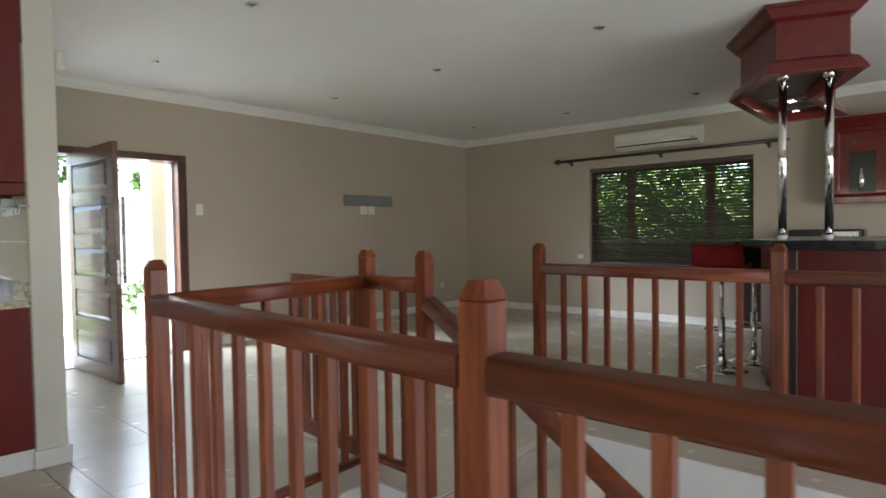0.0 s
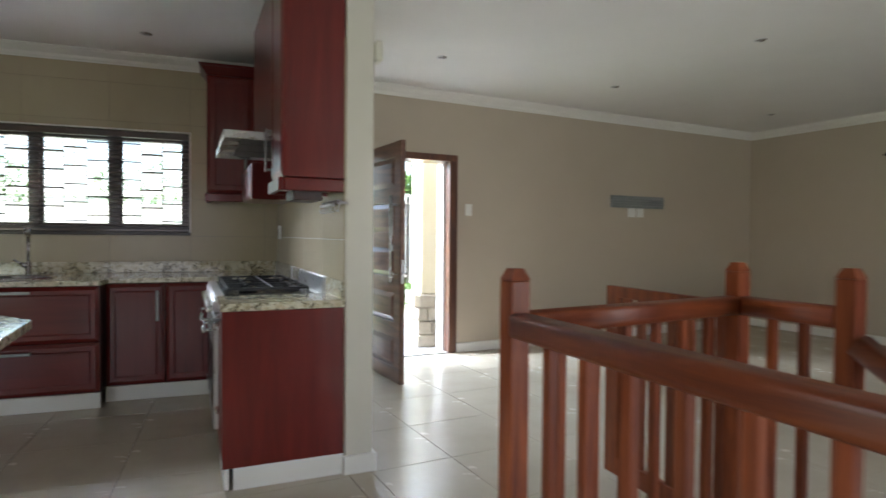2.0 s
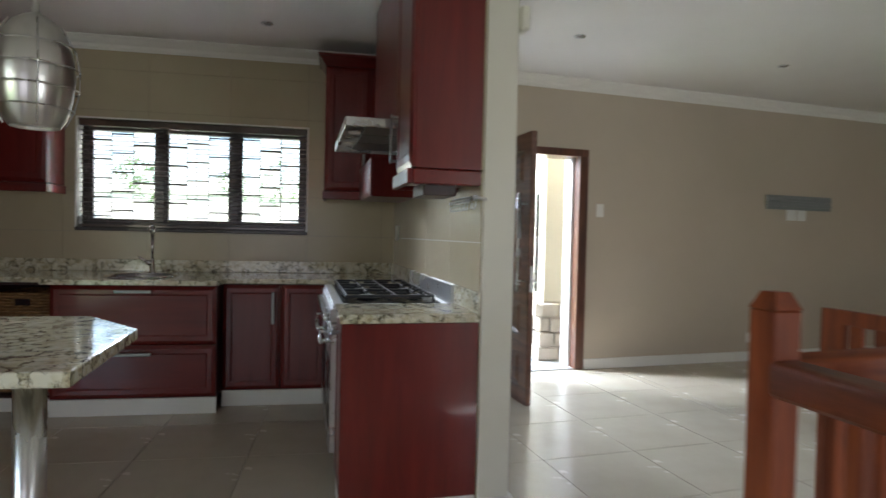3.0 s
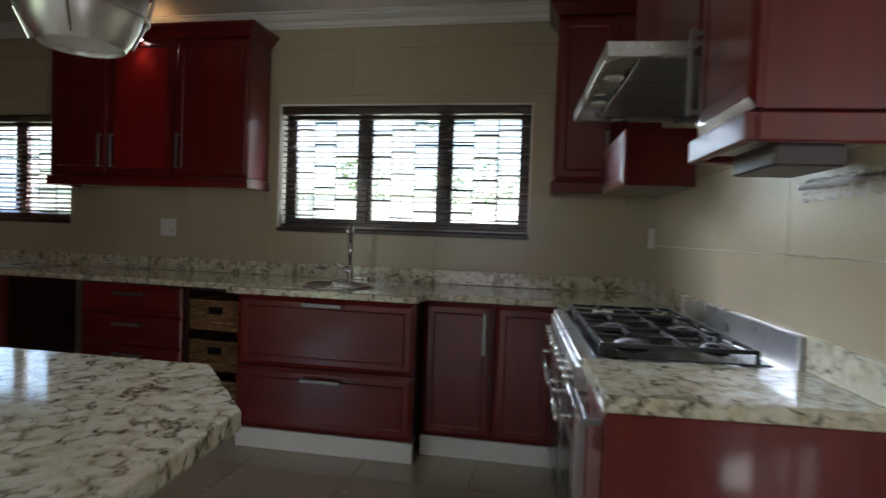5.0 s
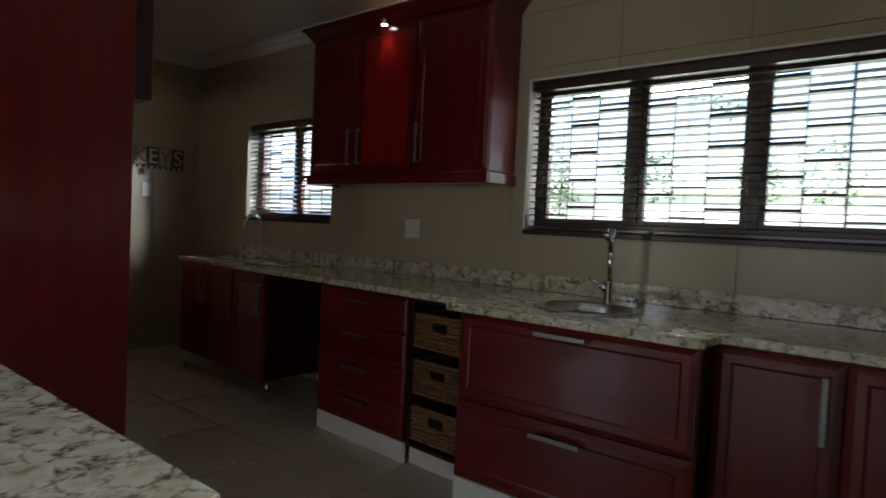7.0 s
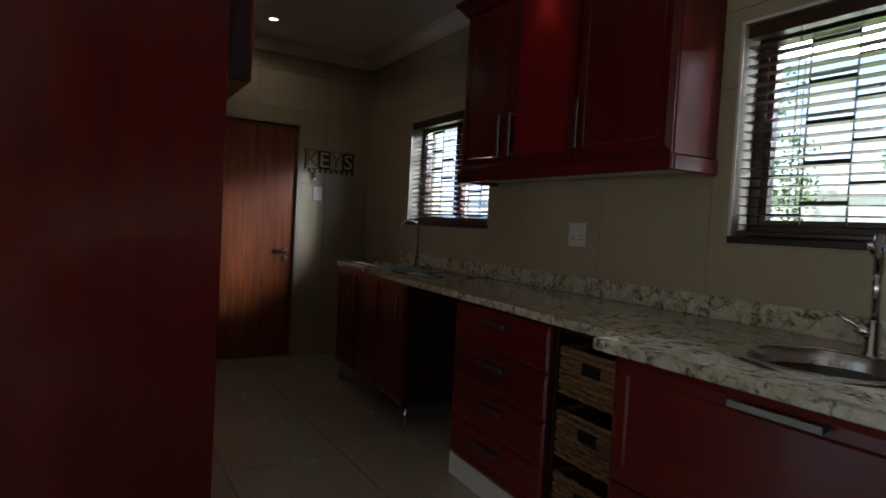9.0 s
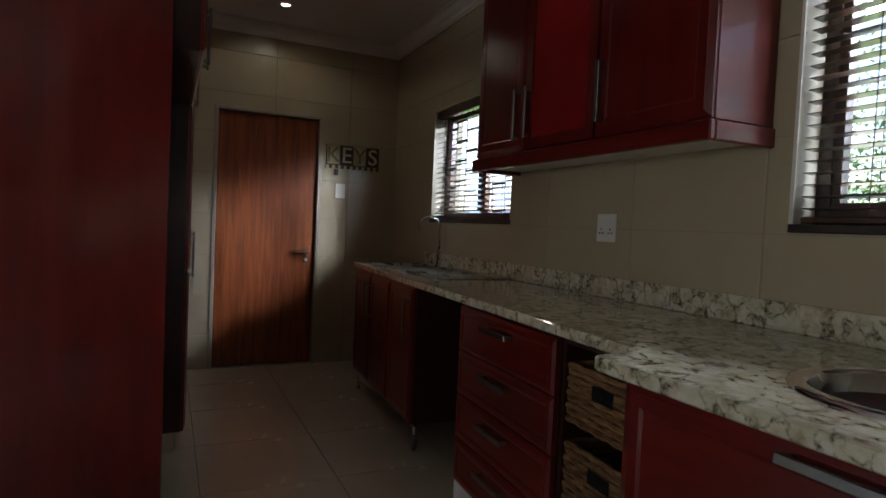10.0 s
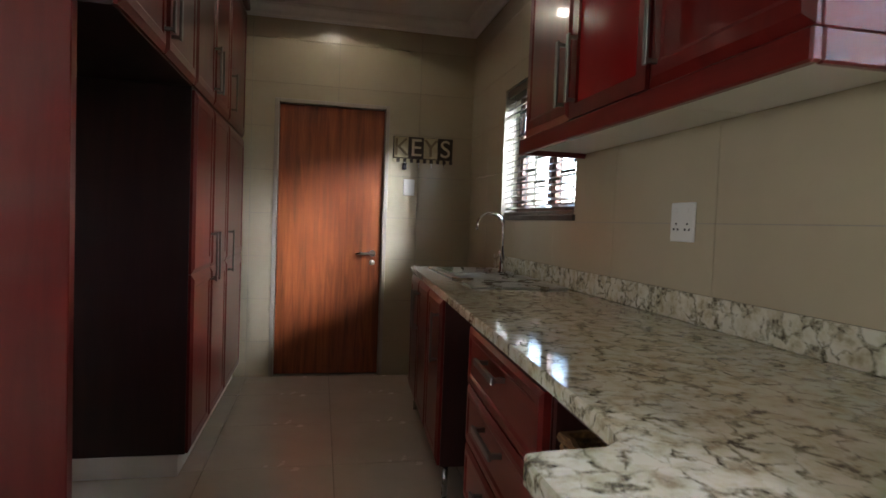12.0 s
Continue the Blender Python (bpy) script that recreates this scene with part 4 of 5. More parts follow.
def double_sink():
    root = thing("double_sink", pose(-7.24, -4.42, 0.925), "stainless steel double bowl sink with a drainer", "sink")
    w, d = 0.225, 0.57
    holes = [[(x, y) for x, y in ((-0.165, y0 + 0.005), (0.185, y0 + 0.005), (0.185, y1 - 0.005), (-0.165, y1 - 0.005))] for y0, y1 in ((-0.53, -0.14), (-0.10, 0.14))]
    part("rim", slab_with_holes([(-w, -d), (w, -d), (w, d), (-w, d)], holes, 0.0005, 0.010), STEEL, root)
    for y0, y1 in ((-0.53, -0.14), (-0.10, 0.14)):
        bm = bmesh.new()
        x0, x1 = -0.17, 0.19
        zs = [(-0.002, 0.0115), (0.008, 0.012), (0.014, 0.004), (0.022, -0.10), (0.05, -0.14)]
        vs = [[bm.verts.new(p) for p in ((x0 + o, y0 + o, z), (x1 - o, y0 + o, z), (x1 - o, y1 - o, z), (x0 + o, y1 - o, z))] for o, z in zs]
        for a, b in zip(vs, vs[1:]):
            for i in range(4):
                bm.faces.new((a[i], a[(i + 1) % 4], b[(i + 1) % 4], b[i]))
        bm.faces.new(vs[-1])
        part("bowl", bm, STEEL, root, "", True)
    for i in range(7):
        y = 0.19 + i * 0.05
        part("drainer_ridge", boxes((-0.16, y, 0.0095, 0.17, y + 0.02, 0.013), bevel=0.0015), STEEL, root)
    return root


double_sink()


def arch_tap():
    root = thing("arch_tap", pose(-7.40, -4.66, 0.93), "chrome swan-neck mixer tap behind the double sink", "tap")
    bm = turned(bmesh.new(), [(0.0, 0.0), (0.026, 0.0), (0.026, 0.01), (0.018, 0.018), (0.017, 0.08)])
    pts = [(0, 0, 0.07), (0, 0, 0.27)] + [(0.08 - 0.08 * math.cos(a), 0, 0.27 + 0.08 * math.sin(a)) for a in np.linspace(0.15, math.pi * 0.92, 14)] + [(0.165, 0, 0.25)]
    tube(bm, pts, 0.0105, 12)
    part("spout", bm, CHROME, root, "", True)
    bm = bmesh.new()
    rod(bm, (0, 0.0, 0.05), (0.035, 0.06, 0.13), 0.008, 10)
    part("lever", bm, CHROME, root, "", True)


arch_tap()


def stove():
    """A wide stainless gas range under the hood; it faces the bar."""
    x0, x1, y0, y1 = -6.50, -5.335, -0.118, 0.50
    w, d = x1 - x0, y1 - y0
    root = thing("gas_range", STOVE @ pose(x0, y0, 0.014), "wide stainless steel gas range with cast iron pan supports", "stove")
    part("body", boxes((0, 0.03, 0.06, w, d, 0.885), bevel=0.003), STEEL, root)
    part("hob_plate", boxes((0, 0.0, 0.885, w, d - 0.03, 0.905), bevel=0.004), STEEL, root)
    part("hob_well", boxes((0.05, 0.05, 0.905, w - 0.05, d - 0.07, 0.909)), BLACK, root)
    part("splash_rail", boxes((0, d - 0.028, 0.886, w, d, 1.005), bevel=0.004), STEEL, root)
    part("control_panel", boxes((0, -0.012, 0.775, w, 0.03, 0.884), bevel=0.004), STEEL, root)
    for i in range(9):
        x = 0.12 + i * (w - 0.24) / 8
        k = bmesh.new()
        rod(k, (x, -0.012, 0.828), (x, -0.045, 0.828), 0.021, 16, 0.018)
        part("knob", k, CHROME, root, "", True)
    for a, b in ((0.02, w * 0.62), (w * 0.64, w - 0.02)):
        dr = part("oven_door", boxes((a, -0.008, 0.17, b, 0.03, 0.76), bevel=0.004), STEEL, root)
        part("oven_window", boxes((a + 0.07, -0.011, 0.27, b - 0.07, -0.008, 0.62)), BLACK, dr)
        h = bmesh.new()
        rod(h, (a + 0.03, -0.055, 0.715), (b - 0.03, -0.055, 0.715), 0.011, 14)
        for x in (a + 0.06, b - 0.06):
            rod(h, (x, -0.055, 0.715), (x, -0.005, 0.715), 0.008, 10)
        part("door_handle", h, CHROME, dr, "", True)
    for x in (0.05, w - 0.05):
        f = bmesh.new()
        rod(f, (x, 0.08, 0), (x, 0.08, 0.062), 0.02, 12)
        part("foot", f, BLACK, root)
    n = 3
    gw = (w - 0.14) / n
    for i in range(n):
        gx = 0.07 + i * gw
        for cy, r in ((0.19, 0.055), (0.45, 0.042)):
            b = turned(bmesh.new(), [(0.0, 0.008), (r, 0.008), (r, 0.016), (r * 0.75, 0.018), (r * 0.75, 0.024), (0.0, 0.026)], (gx + gw / 2, cy, 0.905), 20)
            part("burner", b, IRON, root, "", True)
        g = bmesh.new()
        za, zb = 0.932, 0.944
        t = 0.006
        for y in (0.07, 0.32, d - 0.10):
            box(g, gx + 0.008, y - t, za, gx + gw - 0.008, y + t, zb)
        for x in (gx + 0.014, gx + gw - 0.014):
            box(g, x - t, 0.07, za, x + t, d - 0.10, zb)
        for cy in (0.19, 0.45):
            box(g, gx + 0.014, cy - t, za, gx + gw * 0.36, cy + t, zb)
            box(g, gx + gw * 0.64, cy - t, za, gx + gw - 0.014, cy + t, zb)
        box(g, gx + gw / 2 - t, 0.07, za, gx + gw / 2 + t, 0.15, zb)
        box(g, gx + gw / 2 - t, 0.24, za, gx + gw / 2 + t, 0.40, zb)
        box(g, gx + gw / 2 - t, 0.50, za, gx + gw / 2 + t, d - 0.10, zb)
        for x in (gx + 0.014, gx + gw - 0.014):
            for y in (0.07, d - 0.10):
                box(g, x - t, y - t, 0.909, x + t, y + t, za)
        part("pan_support", g, IRON, root, "black cast iron grate")


stove()


def wall_unit(m, w, d, z0, z1, label, fronts, crown=True, pelmet=0.07, ends=(True, True)):
    """A wall cabinet with doors given as (x0, x1, kind, handle side)."""
    root = thing("wall_cabinet", m, label, "cabinet", "kitchen wall cabinets")
    part("body", boxes((0, 0, z0 + pelmet, w, d, z1 - 0.06), bevel=0.002), CHERRY, root)
    pa, pb = (-0.012 if ends[0] else 0.0), w + (0.012 if ends[1] else 0.0)
    zp = z0 + pelmet - 0.004
    for board in ((pa, -0.034, z0, pb, -0.008, zp), (pa, -0.008, z0, pa + 0.022, d, zp), (pb - 0.022, -0.008, z0, pb, d, zp)):
        part("pelmet", boxes(board, bevel=0.005), CHERRY_H, root)
    nb = max(1, round(w / 0.55))
    for k in range(nb):
        part("base_board", boxes((pa + 0.024 + k * (pb - pa - 0.048) / nb, -0.006, z0 + 0.022, pa + 0.020 + (k + 1) * (pb - pa - 0.048) / nb, d - 0.002, z0 + 0.036)), PLASTIC, root, "pale underside board")
    if crown:
        a, b = (-1 if ends[0] else 0), (1 if ends[1] else 0)
        def ring(o):
            return [(0 + a * o, -0.022 - o), (w + b * o, -0.022 - o), (w + b * o, d), (0 + a * o, d)]
        part("crown", loft_outlines(bmesh.new(), [(ring(0.0), z1 - 0.085), (ring(0.012), z1 - 0.07), (ring(0.045), z1 - 0.025), (ring(0.058), z1 - 0.02), (ring(0.058), z1)]), CHERRY_H, root)
    for x0, x1, kind, hs in fronts:
        za, zb = z0 + pelmet + 0.004, z1 - 0.088
        if kind == "glass":
            s = 0.05
            fr = ring_frame(bmesh.new(), x0, za, x1, zb, s, -0.022, 0.0)
            f = part("door", fr, CHERRY, root)
            # opaque panel whose red stands in for the lit inside behind glass
            part("door_panel", boxes((x0 + s, -0.012, za + s, x1 - s, -0.004, zb - s)), LITRED, f, "red panel in place of the lit inside behind glass")
        else:
            f = part("door", framed_front(x0, za, x1, zb, 0.022, 0.06), CHERRY, root)
        if hs:
            hx = x0 + 0.045 if hs == "l" else x1 - 0.045
            bar_handle(f, hx, za + 0.05, hx, za + 0.29, y=-0.022)
    return root


wall_unit(facing("east", -7.222, -3.81), 1.556, 0.276, 1.525, 2.625, "dark glossy cherry wall cabinet with three doors beside the window", [(0.004, 0.475, "panel", "r"), (0.481, 0.99, "glass", "l"), (0.996, 1.552, "panel", "l")])
wall_unit(facing("east", -7.17, -0.235), 0.62, 0.328, 1.535, 2.67, "dark cherry corner wall cabinet beside the cooker hood", [(0.004, 0.35, "panel", "r")], ends=(True, False))
root = thing("wall_cabinet", STOVE @ facing("south", -7.16, 0.19), "small low dark cherry wall cabinet next to the hood", "cabinet", "kitchen wall cabinets")
part("body", boxes((0, 0, 1.525, 0.70, 0.315, 1.795), bevel=0.003), CHERRY, root)
part("door", framed_front(0.004, 1.53, 0.696, 1.79, 0.022, 0.05), CHERRY, root)
end_unit = wall_unit(STOVE @ facing("south", -5.36, 0.20), 0.41, 0.305, 1.49, 2.77, "red cherry wall cabinet beside the wall end", [(0.004, 0.406, "panel", "l")], ends=(True, False))


part("light_box", boxes((0.10, 0.05, 1.445, 0.36, 0.20, 1.50), bevel=0.004), CARCASS_SHADE, end_unit, "dark cherry light box under the cabinet")


def cooker_hood():
    x0, x1, y0, y1, z = -6.36, -5.38, -0.072, 0.505, 1.80
    root = thing("cooker_hood", STOVE, "stainless steel cooker hood with grey filters over the stove", "cooker hood")
    part("canopy", boxes((x0, y0, z, x0 + 0.02, y1, z + 0.045), (x1 - 0.02, y0, z, x1, y1, z + 0.045), (x0 + 0.02, y0, z, x1 - 0.02, y0 + 0.02, z + 0.045), (x0 + 0.02, y0 + 0.02, z + 0.03, x1 - 0.02, y1, z + 0.045), bevel=0.002), STEEL, root)
    n = 3
    fw = (x1 - x0 - 0.08) / n
    for i in range(n):
        bm = bmesh.new()
        fx = x0 + 0.04 + i * fw
        box(bm, fx + 0.004, y0 + 0.11, z + 0.014, fx + fw - 0.004, y1 - 0.02, z + 0.024, bevel=0.003)
        part("filter", bm, FILTER, root, "grey slotted grease filter")
    for x in (x0 + 0.3, x1 - 0.3):
        part("hood_lamp", turned(bmesh.new(), [(0.0, 0), (0.03, 0), (0.034, 0.01)], (x, y0 + 0.07, z + 0.01), 16), PLASTIC, root)
    part("chimney", boxes((x0 + 0.30, y1 - 0.29, z + 0.055, x1 - 0.30, y1, TOP - 0.11), bevel=0.003), BLACK, root, "dark chimney box")
    part("valance", boxes((x0 + 0.01, y1 - 0.32, z + 0.056, x1 - 0.01, y1 - 0.30, TOP - 0.06), bevel=0.003), CHERRY_H, root, "dark cherry panel above the canopy")


cooker_hood()


def hook_rail():
    root = thing("utensil_rail", STOVE @ pose(-5.36, 0.508, 1.43), "steel utensil rail with hooks on the tiled wall", "rail")
    bm = bmesh.new()
    rod(bm, (0, -0.04, 0), (0.5, -0.04, 0), 0.008, 12)
    for x in (0.03, 0.47):
        rod(bm, (x, -0.04, 0), (x, 0, 0), 0.007, 10)
    part("bar", bm, STEEL, root, "", True)
    for i in range(7):
        x = 0.06 + i * 0.063
        t = [(x, -0.04 + 0.012 * math.sin(a), 0.004 + 0.012 * math.cos(a)) for a in np.linspace(-1.2, 3.0, 7)] + [(x, -0.045 - 0.014 * math.sin(a), -0.03 - 0.014 * math.cos(a)) for a in np.linspace(0.0, 2.6, 6)]
        part("hook", tube(bmesh.new(), t, 0.0028, 6), STEEL, root)


hook_rail()

# ---- breakfast bar ----
bar = thing("breakfast_bar", pose(0, 0, 0), "polished cream granite breakfast bar with a cut corner", "breakfast bar")
part("slab", prism(bmesh.new(), [(-4.9, -3.07), (-3.935, -3.07), (-3.935, -0.72), (-4.586, -0.778), (-4.897, -1.04)], 0.882, 0.922, 0.006), GRANITE, bar)
bm = bmesh.new()
rod(bm, (-4.07, -0.87, 0.004), (-4.07, -0.87, 0.882), 0.038, 24)
leg = part("leg", bm, STEEL, bar, "brushed steel tube leg", True)
part("flange", turned(bmesh.new(), [(0.0, 0), (0.06, 0), (0.06, 0.008), (0.04, 0.014)], (-4.07, -0.87, 0.0)), STEEL, leg, "", True)


def pendant():
    """An egg-shaped aluminium lamp in a wire cage."""
    x, y, z = -4.51, -1.07, 1.585
    root = thing("pendant_lamp", pose(x, y, z), "egg-shaped brushed aluminium pendant lamp in a wire cage", "lamp")
    prof = [(0.070, 0.0), (0.090, 0.03), (0.106, 0.09), (0.113, 0.16), (0.108, 0.23), (0.092, 0.29), (0.062, 0.335), (0.028, 0.358), (0.012, 0.362), (0.012, 0.40)]
    sh = turned(bmesh.new(), prof, seg=36)
    turned(sh, [(0.070, 0.0), (0.066, 0.004), (0.085, 0.035), (0.10, 0.09)], seg=36)
    part("shade", sh, ALU, root, "", True)
    part("diffuser", turned(bmesh.new(), [(0.0, 0.012), (0.07, 0.012)], seg=24), PLASTIC, root)
    for h, r in ((0.06, 0.108), (0.125, 0.122), (0.19, 0.124), (0.26, 0.112)):
        part("cage_ring", tube(bmesh.new(), [(r * math.cos(a), r * math.sin(a), h) for a in np.linspace(0, 2 * math.pi, 33)], 0.0032, 6), STEEL, root)
    for k in range(4):
        a = k * math.pi / 2 + 0.5
        pts = [(0.082, 0.005), (0.108, 0.06), (0.123, 0.125), (0.125, 0.19), (0.113, 0.26), (0.07, 0.335)]
        part("cage_wire", tube(bmesh.new(), [(r * math.cos(a), r * math.sin(a), h) for r, h in pts], 0.0032, 6), STEEL, root)
    bm = bmesh.new()
    rod(bm, (0, 0, 0.39), (0, 0, TOP - z - 0.02), 0.004, 8)
    part("cord", bm, PLASTIC, root)
    part("ceiling_rose", turned(bmesh.new(), [(0.0, -0.03), (0.045, -0.03), (0.05, 0.0)], (0, 0, TOP - z), 20), PLASTIC, root)


pendant()

# ---- tall cupboards and fridge alcove ----
TX = -5.755
tall = thing("tall_panel_unit", pose(0, 0, 0), "tall dark cherry side panel of the fridge alcove", "cabinet")
part("side_panel", boxes((-5.67, -3.14, 0.0, -3.93, -3.10, TOP - 0.004), bevel=0.003), CHERRY, tall)
# dark board added at the alcove's back to paint its shade
part("shadow_board", boxes((-5.02, -4.165, 0.0, -5.004, -3.142, 1.778)), CARCASS_SHADE, tall)
alc = thing("alcove_cabinet", facing("west", TX, -3.142), "dark cherry cabinet above the fridge alcove", "cabinet")
# dark body colour so that the underside reads as unlit
part("body", boxes((0.002, 0.0, 1.78, 1.024, 0.76, TOP - 0.08)), CARCASS_SHADE, alc)
for i in range(2):
    f = part("door", framed_front(0.006 + i * 0.51, 1.785, 0.51 + i * 0.51, TOP - 0.085, 0.022, 0.055), CHERRY, alc)
    bar_handle(f, 0.465 if i == 0 else 0.565, 1.85, 0.465 if i == 0 else 0.565, 2.08, y=-0.022)
part("crown", boxes((0.002, -0.04, TOP - 0.078, 1.024, 0.76, TOP - 0.002), bevel=0.008), CHERRY_H, alc)
cup = thing("tall_cupboard", facing("west", TX, -4.17), "tall dark cherry cupboards with panelled doors and steel handles", "cupboard")
part("body", boxes((0, 0.0, 0.10, 1.70, 0.65, TOP - 0.08), bevel=0.002), CARCASS_SHADE, cup)
part("plinth", boxes((0.0, 0.03, 0, 1.70, 0.65, 0.098)), WHITE, cup, "white tiled plinth")
part("crown", boxes((-0.0, -0.04, TOP - 0.078, 1.70, 0.65, TOP - 0.002), bevel=0.008), CHERRY_H, cup)
for i, (a, b) in enumerate(((0.004, 0.465), (0.470, 0.965), (0.970, 1.690))):
    hx = b - 0.045 if i == 0 else a + 0.045
    dr = framed_front(a, 0.105, b, 0.93, 0.022, 0.055)
    f = part("door", dr, CHERRY, cup)
    part("door_panel", framed_front(a, 0.932, b, 1.765, 0.022, 0.055), CHERRY, f)
    bar_handle(f, hx, 0.86, hx, 1.12, y=-0.022)
    f = part("upper_door", framed_front(a, 1.785, b, TOP - 0.085, 0.022, 0.055), CHERRY, cup)
    bar_handle(f, hx, 1.85, hx, 2.08, y=-0.022)

# ---- switches, sockets and wall pieces ----


def plate(name, m, w, h, label, category, kind):
    root = thing(name, m, label, category)
    part("plate", boxes((-w / 2, -0.009, -h / 2, w / 2, 0.0, h / 2), bevel=0.003), PLASTIC, root)
    if kind == "switch":
        part("rocker", boxes((-0.008, -0.012, -0.013, 0.008, -0.009, 0.013), bevel=0.001), PLASTIC, root)
    elif kind == "socket":
        for s in (-1, 1):
            bm = bmesh.new()
            for dx, dz in ((0, 0.006), (-0.011, -0.012), (0.011, -0.012)):
                rod(bm, (s * w * 0.24 + dx, -0.0095, dz - 0.012), (s * w * 0.24 + dx, -0.0085, dz - 0.012), 0.004, 10)
            part("socket_hole", bm, BLACK, root)
            part("rocker", boxes((s * w * 0.24 - 0.006, -0.012, 0.03, s * w * 0.24 + 0.006, -0.009, 0.045), bevel=0.001), PLASTIC, root)
    return root


plate("double_socket", facing("east", WX + 0.001, -3.048, 1.243), 0.125, 0.128, "white double socket on the tiled kitchen wall", "socket", "socket")
plate("light_switch", facing("north", -7.005, DY + 0.001, 1.482), 0.085, 0.125, "white light switch beside the scullery door", "switch", "switch")
plate("light_switch", LIVING @ facing("east", WX, 2.435, 1.546), 0.08, 0.125, "white light switch beside the front door", "switch", "switch")
plate("blank_plate", LIVING @ facing("east", WX, 4.83, 1.577), 0.135, 0.115, "white cover plate under the grey shelf", "cover plate", "blank")
plate("blank_plate", LIVING @ facing("east", WX, 4.975, 1.577), 0.12, 0.115, "white cover plate under the grey shelf", "cover plate", "blank")
plate("wall_outlet", LIVING @ facing("east", WX, 6.487, 0.39), 0.08, 0.08, "small white outlet low on the wall", "socket", "blank")
plate("wall_outlet", LIVING @ facing("east", WX, 4.32, 0.25), 0.11, 0.10, "small white outlet low on the wall", "socket", "blank")
plate("double_socket", STOVE @ facing("south", -7.27, 0.500, 1.28), 0.13, 0.12, "white double socket in the tiled corner", "socket", "socket")
bm = bmesh.new()
for i in range(5):
    box(bm, -7.5, 4.47, 1.635 + i * 0.031, -7.475 + (i % 2) * 0.008, 5.37, 1.664 + i * 0.031, bevel=0.002)
placed(single("wall_shelf_bracket", bm, GREYBAR, "grey ribbed mounting board on the beige wall", "mounting board"), LIVING)


def key_board():
    root = thing("key_board", facing("north", -6.87, DY + 0.001, 1.655), "carved wooden key board with four letters and small hooks", "key rack")
    root.matrix_world = facing("north", -6.872, DY + 0.001, 1.675)
    pale = mottled("pale_carved_wood", (0.34, 0.27, 0.14), (0.46, 0.38, 0.22), 0.6, 20, 120, 0.5)
    dark = mottled("dark_carved_wood", (0.03, 0.02, 0.012), (0.06, 0.04, 0.025), 0.6, 20, 120, 0.5)
    part("backing", boxes((0, -0.012, 0.03, 0.47, 0, 0.20), bevel=0.003), dark, root)
    for i, ch in enumerate("KEYS"):
        x = 0.006 + i * 0.116
        part("tile", boxes((x, -0.018, 0.035, x + 0.110, -0.012, 0.196), bevel=0.002), dark if i % 2 else pale, root)
        cu = bpy.data.curves.new("letter", "FONT")
        cu.body, cu.size, cu.extrude, cu.align_x = ch, 0.19, 0.006, "CENTER"
        ob = new("letter_source", cu)
        me = bpy.data.meshes.new_from_object(ob)
        bpy.data.objects.remove(ob)
        me.materials.append(pale if i % 2 == 0 else dark)
        me.materials[0] = mottled("letter_wood", *(((0.16, 0.11, 0.05), (0.22, 0.16, 0.08)) if i % 2 == 0 else ((0.5, 0.43, 0.28), (0.6, 0.52, 0.36))), 0.6, 20, 100, 0.3)
        lo = new("letter", me)
        lo.parent = root
        lo.matrix_local = pose(x + 0.055, -0.022, 0.052, 90, 0, 0)
    for i in range(9):
        part("border_block", boxes((i * 0.0522, -0.016, 0.0, i * 0.0522 + 0.026, 0, 0.028)), pale, root)
        part("border_block", boxes((i * 0.0522 + 0.0262, -0.016, 0.0, i * 0.0522 + 0.052, 0, 0.028)), dark, root)
    for x in (0.09, 0.2, 0.3, 0.4):
        part("hook", tube(bmesh.new(), [(x, -0.012, 0.0), (x, -0.03, -0.012), (x, -0.032, -0.03), (x, -0.02, -0.036)], 0.003, 6), STEEL, root)
    part("key_fob", boxes((0.07, -0.034, -0.06, 0.105, -0.026, -0.008), bevel=0.002), BLACK, root)


key_board()
placed(single("wall_sensor", boxes((-4.99, 0.655, 2.185, -4.91, 0.70, 2.295), bevel=0.010), ACPLASTIC, "white alarm sensor high on the wall end", "sensor"), STOVE)

# ---- ceiling lights ----


def downlight(x, y, lit=False):
    root = thing("downlight", pose(x, y, TOP), "lit recessed ceiling spotlight" if lit else "unlit recessed ceiling spotlight with a steel ring", "ceiling light", "recessed spotlights")
    part("ring", turned(bmesh.new(), [(0.043, 0.0), (0.043, -0.005), (0.036, -0.008), (0.029, -0.004), (0.027, -0.001)], seg=24), STEEL, root, "", True)
    part("bulb", turned(bmesh.new(), [(0.0, -0.003), (0.028, -0.0025)], seg=20), LAMP if lit else LAMPOFF, root)
    if lit:
        la = bpy.data.lights.new("spot", "SPOT")
        la.energy, la.spot_size, la.color, la.shadow_soft_size = 0.6, radians(150), (1, 0.9, 0.75), 0.03
        ob = new("downlight_glow", la)
        ob.matrix_world = look((x, y, TOP - 0.02), (x, y, 0), 0)
    return root


for x, y in ((-4.66, 1.44), (-6.40, 1.53), (-6.43, 3.50), (-4.84, 3.45), (-3.20, 3.455), (-6.50, 6.09), (-5.0, 6.15), (-3.40, 6.23)):
    downlight(*(LIVING @ Vector((x, y, 0)))[:2])
downlight(-6.855, -0.65)
downlight(-6.405, -5.35, True)

